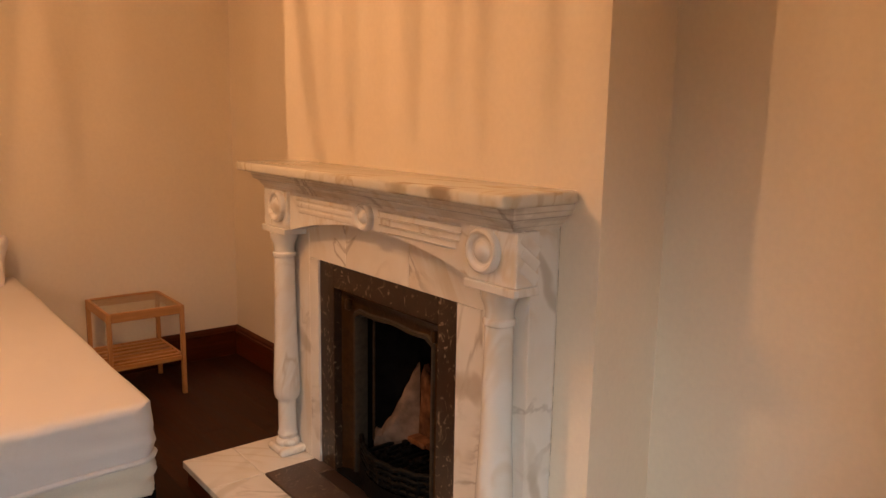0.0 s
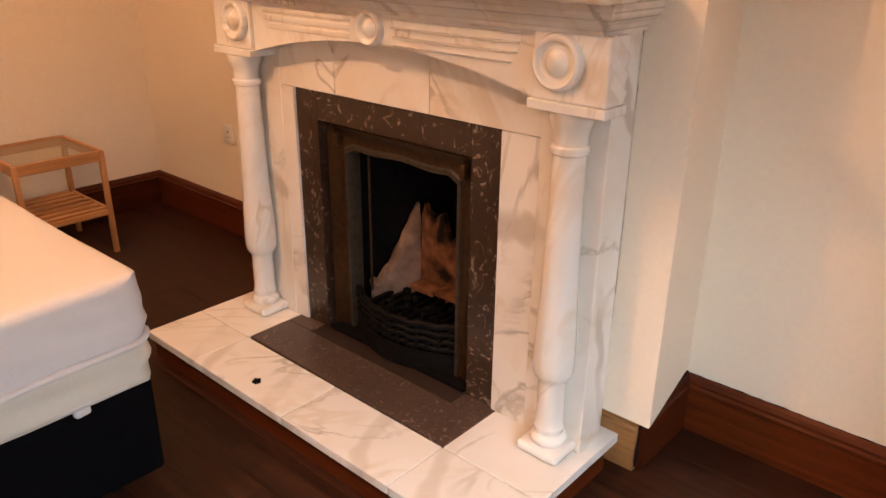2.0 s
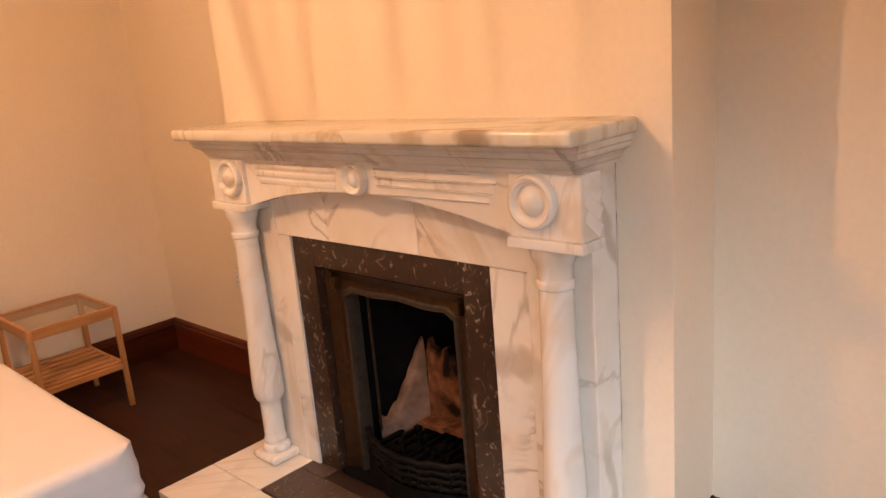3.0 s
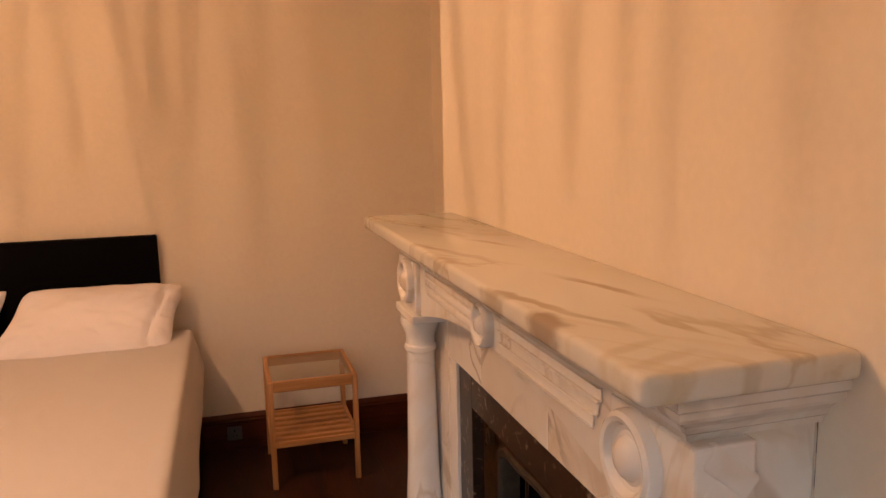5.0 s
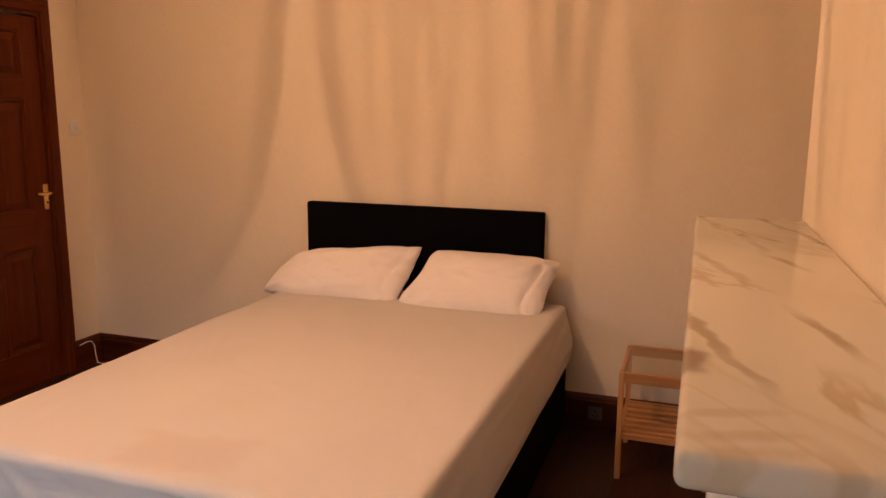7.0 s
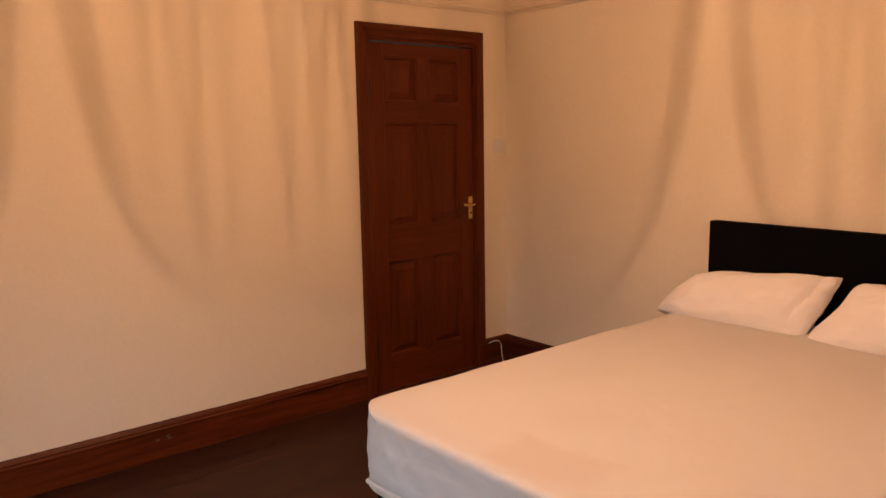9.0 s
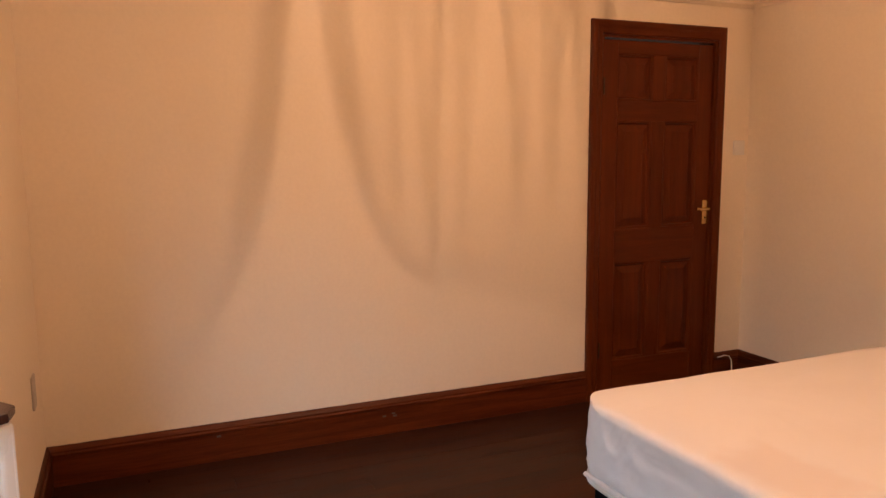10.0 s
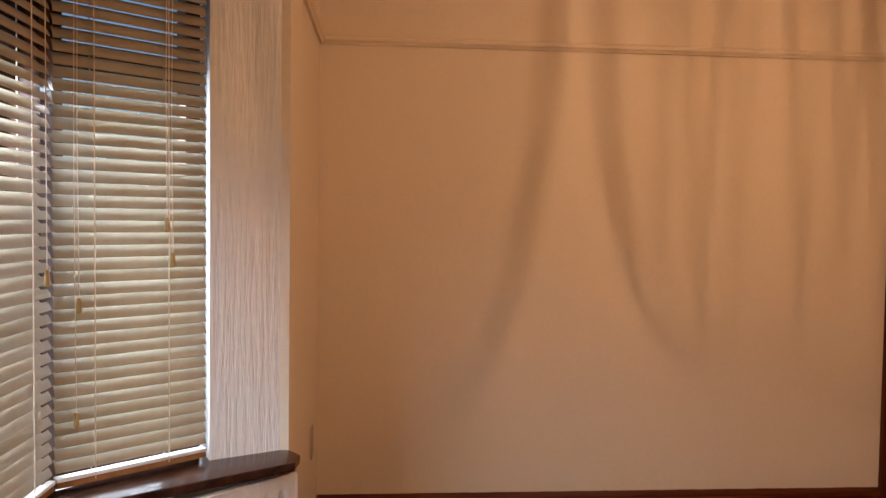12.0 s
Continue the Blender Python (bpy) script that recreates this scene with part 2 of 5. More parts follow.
MARBLE = marble("white_veined_marble", (0.72, 0.685, 0.63), (0.36, 0.31, 0.26), (0.56, 0.44, 0.29), 1.5, 0.030, 0.2, tilt=(20, 35, 40), cloud=0.42, bands=((35, 10, 25), 1.3, (0.34, 0.27, 0.19), 0.55, 0.07))
SHELFMARBLE = marble("amber_veined_marble", (0.68, 0.645, 0.56), (0.45, 0.35, 0.21), (0.58, 0.49, 0.34), 1.15, 0.028, 0.16, tilt=(0, 0, 58), cloud=0.30, draw=(0.8, 2.8, 1.5), bands=((0, 0, -16), 2.1, (0.30, 0.21, 0.10), 0.62, 0.085))
PALEMARBLE = marble("pale_carved_marble", (0.74, 0.715, 0.67), (0.50, 0.42, 0.33), (0.60, 0.48, 0.34), 1.1, 0.018, 0.22, tilt=(10, 60, 20), cloud=0.40)
HEARTHMARBLE = marble("hearth_marble", (0.73, 0.70, 0.655), (0.40, 0.36, 0.31), (0.58, 0.50, 0.38), 1.7, 0.028, 0.22, tilt=(0, 0, 50), bands=((0, 0, 62), 1.2, (0.46, 0.40, 0.32), 0.45, 0.12))
SLATE = marble("brown_fossil_marble", (0.031, 0.0160, 0.0092), (0.012, 0.007, 0.0045), (0.050, 0.0265, 0.0155), 6.0, 0.05, 0.28, specks=(0.46, 0.36, 0.25), speck_share=0.70, speck_cut=0.575)
HEARTHSTONE = marble("brown_hearth_stone", (0.066, 0.041, 0.030), (0.042, 0.026, 0.019), (0.080, 0.052, 0.039), 7.0, 0.06, 0.36, specks=(0.26, 0.20, 0.165), speck_scale=34, speck_share=0.9)
IRON = mat("blackened_cast_iron", (0.0042, 0.0036, 0.0032), 0.55, 0.0, bump=0.5, scale=60, vary=0.3, spec=0.10)
BRASSIRON = mat("tarnished_bronze_iron", (0.044, 0.0205, 0.0058), 0.42, 0.5, bump=0.5, scale=45, vary=0.35, stain=(0.03, 0.02, 0.012), stain_scale=9)
BEADIRON = mat("worn_grey_iron_edge", (0.046, 0.033, 0.021), 0.5, 0.3, bump=0.4, scale=50, vary=0.3)
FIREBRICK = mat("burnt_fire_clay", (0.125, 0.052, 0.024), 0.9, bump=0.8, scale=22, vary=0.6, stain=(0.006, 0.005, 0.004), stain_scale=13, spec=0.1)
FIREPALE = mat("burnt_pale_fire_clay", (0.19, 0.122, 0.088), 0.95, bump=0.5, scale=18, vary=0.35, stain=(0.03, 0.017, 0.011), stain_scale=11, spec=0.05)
SOOT = mat("soot", (0.005, 0.004, 0.0035), 0.95, bump=0.5, scale=25, vary=0.4, spec=0.05)
SHEET = mat("white_cotton_sheet", (0.60, 0.568, 0.555), 0.85, bump=0.25, scale=420, vary=0.02, stain=(0.58, 0.54, 0.515), stain_scale=3, spec=0.2)
PILLOW = mat("white_pillow_cotton", (0.82, 0.77, 0.75), 0.85, bump=0.25, scale=420, vary=0.02, stain=(0.78, 0.72, 0.69), spec=0.2)
DIVAN = mat("black_divan_fabric", (0.0032, 0.0028, 0.0034), 0.95, bump=0.4, scale=300, vary=0.2, spec=0.05)
WHITEPAINT = mat("white_gloss_enamel", (0.84, 0.85, 0.845), 0.28, vary=0.015, scale=8)
WALLPAPER = mat("white_textured_paper", (0.82, 0.825, 0.82), 0.55, vary=0.03, scale=30)
PLASTIC = mat("white_socket_plastic", (0.78, 0.76, 0.72), 0.35, vary=0.01)
OLDPLASTIC = mat("greyed_plastic", (0.075, 0.064, 0.052), 0.45, vary=0.04)
BRASS = mat("polished_brass", (0.72, 0.50, 0.20), 0.25, 1.0, vary=0.06)
SLAT = translucent("ivory_blind_slat", (0.345, 0.31, 0.235), 0.05, 0.4, (0.66, 0.54, 0.36))
CORD = mat("cream_cord", (0.78, 0.70, 0.60), 0.8)
PULLWOOD = mat("oak_cord_pull", (0.40, 0.27, 0.10), 0.45, vary=0.1)
PANE = glass("window_pane")
TABLEGLASS = glass("table_top_glass", (0.97, 0.98, 0.96), 0.03, 0.97, sheet=True)
# warm diffuse tint painted into the clear glass for the wall's reflected light
wall_sheen = TABLEGLASS.node_tree
hd, hx = wall_sheen.nodes.new("ShaderNodeBsdfDiffuse"), wall_sheen.nodes.new("ShaderNodeMixShader")
hd.inputs["Color"].default_value = (0.72, 0.58, 0.42, 1)
hx.inputs[0].default_value = 0.12
wall_sheen.links.new(wall_sheen.nodes["Mix Shader"].outputs[0], hx.inputs[1])
wall_sheen.links.new(hd.outputs[0], hx.inputs[2])
wall_sheen.links.new(hx.outputs[0], wall_sheen.nodes["Material Output"].inputs["Surface"])


def streak_relief(m, strength, dist):
    """Vertical brushed ribs in the relief of a wall paper."""
    n, l = m.node_tree.nodes, m.node_tree.links
    tc, mp, t, bp = n.new("ShaderNodeTexCoord"), n.new("ShaderNodeMapping"), n.new("ShaderNodeTexNoise"), n.new("ShaderNodeBump")
    mp.inputs["Scale"].default_value = (62, 62, 6)
    t.inputs["Scale"].default_value, t.inputs["Detail"].default_value = 1.0, 4
    l.new(tc.outputs["Object"], mp.inputs["Vector"])
    l.new(mp.outputs["Vector"], t.inputs["Vector"])
    bp.inputs["Strength"].default_value, bp.inputs["Distance"].default_value = strength, dist
    l.new(t.outputs["Fac"], bp.inputs["Height"])
    l.new(bp.outputs["Normal"], n["Principled BSDF"].inputs["Normal"])


streak_relief(WALLPAPER, 1.0, 0.008)


def creases(m, scale, strength, dist, squash=(1, 1, 1)):
    """Soft folds of cloth, laid under the weave of a material."""
    n, l = m.node_tree.nodes, m.node_tree.links
    tc, mp, t, bp = n.new("ShaderNodeTexCoord"), n.new("ShaderNodeMapping"), n.new("ShaderNodeTexNoise"), n.new("ShaderNodeBump")
    mp.inputs["Scale"].default_value = squash
    t.inputs["Scale"].default_value, t.inputs["Detail"].default_value, t.inputs["Distortion"].default_value = scale, 3, 1.4
    l.new(tc.outputs["Object"], mp.inputs["Vector"])
    l.new(mp.outputs["Vector"], t.inputs["Vector"])
    bp.inputs["Strength"].default_value, bp.inputs["Distance"].default_value = strength, dist
    l.new(t.outputs["Fac"], bp.inputs["Height"])
    l.new(bp.outputs["Normal"], n["Bump"].inputs["Normal"])


creases(SHEET, 2.6, 0.45, 0.020, (1.0, 0.6, 1.4))
creases(PILLOW, 7.0, 0.45, 0.014, (1.0, 0.6, 1.0))


def blot(m, centre, half, turn, colour, share, edge=0.25, wobble=0.35, oval=False):
    """A patch of its own shape: a soft-edged oblong on a surface, with an uneven rim."""
    n, l = m.node_tree.nodes, m.node_tree.links
    b = n["Principled BSDF"]
    old = b.inputs["Base Color"].links[0].from_socket
    tc, mp, t = n.new("ShaderNodeTexCoord"), n.new("ShaderNodeMapping"), n.new("ShaderNodeTexNoise")
    mp.vector_type = "TEXTURE"
    mp.inputs["Location"].default_value, mp.inputs["Scale"].default_value = centre, half
    mp.inputs["Rotation"].default_value = (0, 0, radians(turn))
    l.new(tc.outputs["Object"], mp.inputs["Vector"])
    ab, sep = n.new("ShaderNodeVectorMath"), n.new("ShaderNodeSeparateXYZ")
    ab.operation = "ABSOLUTE"
    l.new(mp.outputs["Vector"], ab.inputs[0])
    l.new(ab.outputs[0], sep.inputs[0])
    top = sep.outputs[0]
    for k in (1, 2):
        mx = n.new("ShaderNodeMath")
        mx.operation = "SMOOTH_MAX"
        mx.inputs[2].default_value = 0.3
        l.new(top, mx.inputs[0])
        l.new(sep.outputs[k], mx.inputs[1])
        top = mx.outputs[0]
    if oval:
        ln = n.new("ShaderNodeVectorMath")
        ln.operation = "LENGTH"
        l.new(mp.outputs["Vector"], ln.inputs[0])
        top = ln.outputs["Value"]
    t.inputs["Scale"].default_value, t.inputs["Detail"].default_value = (24, 6) if oval else (14, 5)
    l.new(tc.outputs["Object"], t.inputs["Vector"])
    ad = n.new("ShaderNodeMath")
    ad.operation = "MULTIPLY_ADD"
    ad.inputs[1].default_value = wobble * 2
    l.new(t.outputs["Fac"], ad.inputs[0])
    l.new(top, ad.inputs[2])
    r = n.new("ShaderNodeMapRange")
    r.interpolation_type = "SMOOTHSTEP"
    r.inputs["From Min"].default_value, r.inputs["From Max"].default_value = 1.0 + wobble - edge, 1.0 + wobble + edge
    r.inputs["To Min"].default_value, r.inputs["To Max"].default_value = share, 0.0
    l.new(ad.outputs[0], r.inputs["Value"])
    x = n.new("ShaderNodeMix")
    x.data_type = "RGBA"
    x.inputs["B"].default_value = (*colour, 1)
    l.new(old, x.inputs["A"])
    l.new(r.outputs["Result"], x.inputs["Factor"])
    l.new(x.outputs["Result"], b.inputs["Base Color"])


blot(SHELFMARBLE, (1.228, 1.40, 1.232), (0.022, 0.042, 0.030), 0, (0.24, 0.165, 0.10), 0.75, 0.5, 0.8, True)
for y in (1.178, 1.212, 1.262):
    blot(SHELFMARBLE, (1.27, y, 1.222), (0.055, 0.011, 0.03), 20, (0.48, 0.38, 0.22), 0.42, 0.5, 0.8, True)
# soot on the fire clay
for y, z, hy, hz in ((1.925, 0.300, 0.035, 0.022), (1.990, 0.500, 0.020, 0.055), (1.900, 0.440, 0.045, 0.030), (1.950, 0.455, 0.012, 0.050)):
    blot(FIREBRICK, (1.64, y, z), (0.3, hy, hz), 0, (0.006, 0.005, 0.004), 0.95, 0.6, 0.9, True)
# slightly darker soft-edged oblong on the sheet near the foot end
blot(SHEET, (0.0, 2.115, 0.62), (0.15, 0.095, 0.3), 6, (0.53, 0.44, 0.39), 0.36, 0.28, 0.45)


# ---- builders ----
def box(bm, x0, y0, z0, x1, y1, z1, bevel=0.0, segs=2):
    """A box between two corners, its edges rounded by bevel."""
    r = bmesh.ops.create_cube(bm, size=1)
    vs = r["verts"]
    for v in vs:
        v.co = Vector(((x0 + x1) / 2 + v.co.x * (x1 - x0), (y0 + y1) / 2 + v.co.y * (y1 - y0), (z0 + z1) / 2 + v.co.z * (z1 - z0)))
    if bevel:
        es = {e for v in vs for e in v.link_edges}
        bmesh.ops.bevel(bm, geom=list(es), offset=bevel, segments=segs, affect="EDGES", profile=0.5)
    return bm


def abox(*a, **k):
    return box(bmesh.new(), *a, **k)


def prism(points, z0, z1, bm=None):
    """An upright prism over a flat outline."""
    bm = bm or bmesh.new()
    lo, hi = [bm.verts.new((x, y, z0)) for x, y in points], [bm.verts.new((x, y, z1)) for x, y in points]
    n = len(points)
    bm.faces.new(list(reversed(lo)))
    bm.faces.new(hi)
    for i in range(n):
        bm.faces.new((lo[i], lo[(i + 1) % n], hi[(i + 1) % n], hi[i]))
    bmesh.ops.recalc_face_normals(bm, faces=bm.faces)
    return bm


def extrude(profile, frame_at, a, b, bm=None, mitre=(0, 0)):
    """Sweep a closed profile of (out, up) from a to b along a straight line; frame_at(s, out, up) gives the place.
    mitre: how much longer, per metre out, each end grows."""
    bm = bm or bmesh.new()
    n = len(profile)
    p = [bm.verts.new(frame_at(a - mitre[0] * o, o, u)) for o, u in profile]
    q = [bm.verts.new(frame_at(b + mitre[1] * o, o, u)) for o, u in profile]
    bm.faces.new(p)
    bm.faces.new(list(reversed(q)))
    for i in range(n):
        bm.faces.new((p[i], q[i], q[(i + 1) % n], p[(i + 1) % n]))
    bmesh.ops.recalc_face_normals(bm, faces=bm.faces)
    return bm


def lathe(profile, centre=(0, 0, 0), steps=28, bm=None, axis="Z", shape=None):
    """A turned body from (radius, height) pairs; shape(angle, height) may scale the radius."""
    bm = bm or bmesh.new()
    rings = []
    for r, h in profile:
        ring = []
        for i in range(steps):
            a = 2 * math.pi * i / steps
            rr = r * (shape(a, h) if shape else 1)
            p = (rr * math.cos(a), rr * math.sin(a), h)
            if axis == "X":
                p = (h, p[0], p[1])
            ring.append(bm.verts.new(Vector(centre) + Vector(p)))
        rings.append(ring)
    for a, b in zip(rings, rings[1:]):
        for i in range(steps):
            bm.faces.new((a[i], a[(i + 1) % steps], b[(i + 1) % steps], b[i]))
    bm.faces.new(list(reversed(rings[0])))
    bm.faces.new(rings[-1])
    bmesh.ops.recalc_face_normals(bm, faces=bm.faces)
    return bm


def tube(points, radius, bm=None, steps=8, taper=0.0):
    """A round bar along a line of points; taper: the share of its length over which its foot thins out."""
    bm = bm or bmesh.new()
    pts = [Vector(p) for p in points]
    rings = []
    full = radius
    for i, p in enumerate(pts):
        if taper:
            radius = full * max(0.04, min(1, (1 - i / (len(pts) - 1)) / taper))
        d = (pts[min(i + 1, len(pts) - 1)] - pts[max(i - 1, 0)]).normalized()
        u = d.cross(Vector((0, 0, 1)) if abs(d.z) < 0.9 else Vector((1, 0, 0))).normalized()
        w = d.cross(u)
        rings.append([bm.verts.new(p + radius * (math.cos(2 * math.pi * k / steps) * u + math.sin(2 * math.pi * k / steps) * w)) for k in range(steps)])
    for a, b in zip(rings, rings[1:]):
        for k in range(steps):
            bm.faces.new((a[k], a[(k + 1) % steps], b[(k + 1) % steps], b[k]))
    bm.faces.new(list(reversed(rings[0])))
    bm.faces.new(rings[-1])
    bmesh.ops.recalc_face_normals(bm, faces=bm.faces)
    return bm


def mesh_of(name, bm, material, smooth=False):
    me = bpy.data.meshes.new(name)
    bm.to_mesh(me)
    bm.free()
    me.materials.append(material)
    if smooth:
        me.polygons.foreach_set("use_smooth", [True] * len(me.polygons))
        me.set_sharp_from_angle(angle=radians(35))
    return me


def part(name, bm, material, parent, label="", smooth=False):
    """One mesh object under a thing or under a part; its points are given in the room's own coordinates."""
    ob = new(name, mesh_of(name, bm, material, smooth))
    ob.parent = parent
    if parent.parent is None:
        ob.matrix_parent_inverse = parent.matrix_basis.inverted()
    return tagged(ob, label)


def thing(name, place, label, category, group="", kind=""):
    ob = new(name)
    ob.empty_display_size = 0.1
    ob.matrix_basis = Matrix.Translation(place)
    return tagged(ob, label, category, group, kind)


def solid(name, bm, material, label, category, kind="", smooth=False, group=""):
    return tagged(new(name, mesh_of(name, bm, material, smooth)), label, category, group, kind)


# ---- plan ----
XW, XE, YN, YS = -2.17, 1.83, 4.09, 0.29        # inner faces of the walls
XB, YB0, YB1 = 1.487, 1.096, 2.745              # chimney breast
ZC, ZR = 2.84, 2.225                            # ceiling, picture rail
T = 0.14                                        # wall thickness
P0, P1, C0 = Vector((-1.157, 0.262)), Vector((-1.060, 0.066)), Vector((-0.785, -0.270))   # bay: jamb, jamb inner edge, corner
MX = 0.05                                      # middle of the bay
SILL = 0.695
DY0, DY1, DZ = 3.042, 3.832, 2.012              # door opening


def mirror(p):
    return Vector((2 * MX - p.x, p.y))


# ---- structure ----
solid("wall_west", box(box(abox(XW - T, YS - T, 0, XW, DY0, ZC), XW - T, DY1, 0, XW, YN + T, ZC), XW - T, DY0, DZ, XW, DY1, ZC), PLASTER,
      "cream painted plaster wall with a dark wooden door", "wall", "structure")
solid("wall_north", abox(XW, YN, 0, XE + T, YN + T, ZC), PLASTER, "cream painted plaster wall behind the bed", "wall", "structure")
solid("wall_east", abox(XE, YS - T, 0, XE + T, YN, ZC), PLASTER, "cream painted plaster wall of the alcoves", "wall", "structure")
solid("ceiling", abox(XW - T, -0.75, ZC, XE + T, YN + T, ZC + 0.1), CEIL, "plain white painted ceiling", "ceiling", "structure")
# chimney breast, hollow behind the fire opening
FY, FM = 1.918, 1.892                           # middle of the fire opening, and of the carved front
XK, YK = 1.550, 1.152                          # foot of the breast, set back under the plaster beside the hearth
bm = prism([(XB, YB0), (XE, YK), (XE, FY - 0.30), (XB, FY - 0.30)], 0.186, ZC)
box(bm, XK, YK, 0, XE, FY - 0.30, 0.186)
box(bm, XB, FY + 0.30, 0, XE, YB1, ZC)
box(bm, XB, FY - 0.30, 0.86, XE, FY + 0.30, ZC)
solid("chimney_breast", bm, PLASTER, "cream painted chimney breast above a marble fireplace", "wall", "structure")
solid("wall_south_west", abox(XW, YS - T, 0, P0.x, YS, ZC), PLASTER, "cream painted wall beside the bay window", "wall", "structure")
solid("wall_south_east", abox(mirror(P0).x, YS - T, 0, XE, YS, ZC), PLASTER, "cream painted wall beside the bay window", "wall", "structure")


def strip(a, b, out, z0, z1, bm=None):
    """An upright slab on the line a-b, out metres thick towards the outside."""
    d = (b - a).normalized()
    nrm = Vector((d.y, -d.x)) if out > 0 else Vector((-d.y, d.x))
    o = nrm * abs(out)
    return prism([tuple(a), tuple(b), tuple(b + o), tuple(a + o)], z0, z1, bm)


C1, D0, D1 = mirror(C0), mirror(P0), mirror(P1)
# outward is to the right of the line walked from the west jamb to the east one
low = strip(P0, C0, 0.16, 0, SILL - 0.027)
strip(C0, C1, 0.20, 0, SILL - 0.027, low)
strip(C1, D0, 0.16, 0, SILL - 0.027, low)
solid("bay_wall", low, PLASTER, "low cream wall of the bay under the sill", "wall", "structure")
solid("bay_jamb_west", strip(P0, P1, 0.20, SILL, ZC), WALLPAPER, "white textured papered jamb beside the window", "wall", "structure")
solid("bay_wall_east", strip(C1, D0, 0.16, SILL, ZC), WALLPAPER, "white textured side wall of the bay", "wall", "structure")
head = strip(P1, C0, 0.16, 2.20, ZC)
strip(C0, C1, 0.20, 2.20, ZC, head)
solid("bay_head_wall", head, PLASTER, "cream wall above the bay windows", "wall", "structure")

# skirting: tall board with a moulded top
SK = [(0, 0), (0.020, 0), (0.020, 0.128), (0.0235, 0.134), (0.0235, 0.142), (0.017, 0.148), (0.017, 0.155), (0.011, 0.166), (0.004, 0.173), (0, 0.173)]
RAIL = [(0, ZR - 0.020), (0.012, ZR - 0.020), (0.016, ZR - 0.012), (0.026, ZR - 0.004), (0.026, ZR + 0.006), (0.018, ZR + 0.012), (0.022, ZR + 0.018), (0.022, ZR + 0.022), (0, ZR + 0.022)]


def on_west(s, o, u): return (XW + o, s, u)
def on_north(s, o, u): return (s, YN - o, u)
def on_east(s, o, u): return (XE - o, s, u)
def on_breast(s, o, u): return (XB - o, s, u)
def on_south(s, o, u): return (s, YS + o, u)
def on_breast_near(s, o, u): return (s, YK - o, u)
def on_breast_foot(s, o, u): return (XK - o, s, u)
def on_breast_far(s, o, u): return (s, YB1 + o, u)


AY0, AY1 = 2.969, 3.880                         # outer edges of the architrave
base = thing("baseboard", (0, 0, 0), "red-brown stained moulded wooden skirting board along the walls", "skirting board", kind="structure")
part("board", extrude(SK, on_west, YS, AY0, mitre=(-1, 0)), SKIRT, base)
part("board", extrude(SK, on_west, AY1, YN, mitre=(0, -1)), SKIRT, base)
# boards along X take the darker copy, their shade painted in
part("board", extrude(SK, on_north, XW, XE, mitre=(-1, -1)), SKIRTX_SHADED, base)
part("board", extrude(SK, on_east, YS, YK, mitre=(-1, -1)), SKIRT, base)
part("board", extrude(SK, on_east, YB1, YN, mitre=(-1, -1)), SKIRT, base)
part("board", extrude(SK, on_breast_near, XK + 0.004, XE, mitre=(0, -1)), SKIRTX_SHADED, base)
part("board", extrude(SK, on_breast_far, XB, XE, mitre=(1, -1)), SKIRTX_SHADED, base)
part("board", extrude(SK, on_breast, 2.640, YB1, mitre=(0, 1)), SKIRT, base)
part("board", extrude([(o * 0.9, u * 0.92) for o, u in SK], on_breast_foot, YK - 0.004, 1.260), PINE, base, "unstained pine end piece beside the hearth")
part("board", extrude(SK, on_south, XW, P0.x, mitre=(-1, 0)), SKIRTX_SHADED, base)
part("board", extrude(SK, on_south, D0.x, XE, mitre=(0, -1)), SKIRTX_SHADED, base)
for y, z in ((0.990, 0.118), (1.785, 0.094), (1.840, 0.090), (1.832, 0.103)):
    part("paint_chip", abox(XW + 0.0200, y - 0.011, z - 0.005, XW + 0.0206, y + 0.008, z + 0.004, bevel=0.0002, segs=1), OLDPLASTIC, base, "pale chip in the stain")
GAP = mat("dark_open_joint", (0.018, 0.010, 0.007), 0.95, vary=0.3, spec=0.05)


def ragged_line(a, b, radius, step, wild, seed):
    """A crumbled open joint: a thin dark bead of uneven width along a line."""
    a, b = Vector(a), Vector(b)
    n = max(3, int((b - a).length / step))
    bm = bmesh.new()
    rings = []
    for i in range(n + 1):
        p = a.lerp(b, i / n)
        r = radius * max(0.25, 1 + wild * noise.noise(p * 31 + Vector((seed, 0, 0))) + wild * 0.7 * noise.noise(p * 83 + Vector((0, seed, 0))))
        d = (b - a).normalized()
        u = d.cross(Vector((0, 0, 1)) if abs(d.z) < 0.9 else Vector((1, 0, 0))).normalized()
        w = d.cross(u)
        rings.append([bm.verts.new(p + r * (math.cos(k * math.pi / 2.5) * u + math.sin(k * math.pi / 2.5) * w)) for k in range(5)])
    for p, q in zip(rings, rings[1:]):
        for k in range(5):
            bm.faces.new((p[k], p[(k + 1) % 5], q[(k + 1) % 5], q[k]))
    bmesh.ops.recalc_face_normals(bm, faces=bm.faces)
    return bm


for k, (a, b, r, wild) in enumerate((((XE, YS + 0.02, 0.1735), (XE, YK, 0.1735), 0.0022, 1.0), ((XK + 0.006, YK, 0.1735), (XE, YK, 0.1735), 0.0036, 1.6),
                                     ((XK - 0.010, YK - 0.006, 0.01), (XK - 0.004, YK - 0.005, 0.160), 0.0034, 1.6), ((XW, YS, 0.1735), (XW, AY0, 0.1735), 0.0014, 1.0))):
    part("joint", ragged_line(a, b, r, 0.008, wild, k * 3.3), GAP, base, "dark crumbled joint above the board")
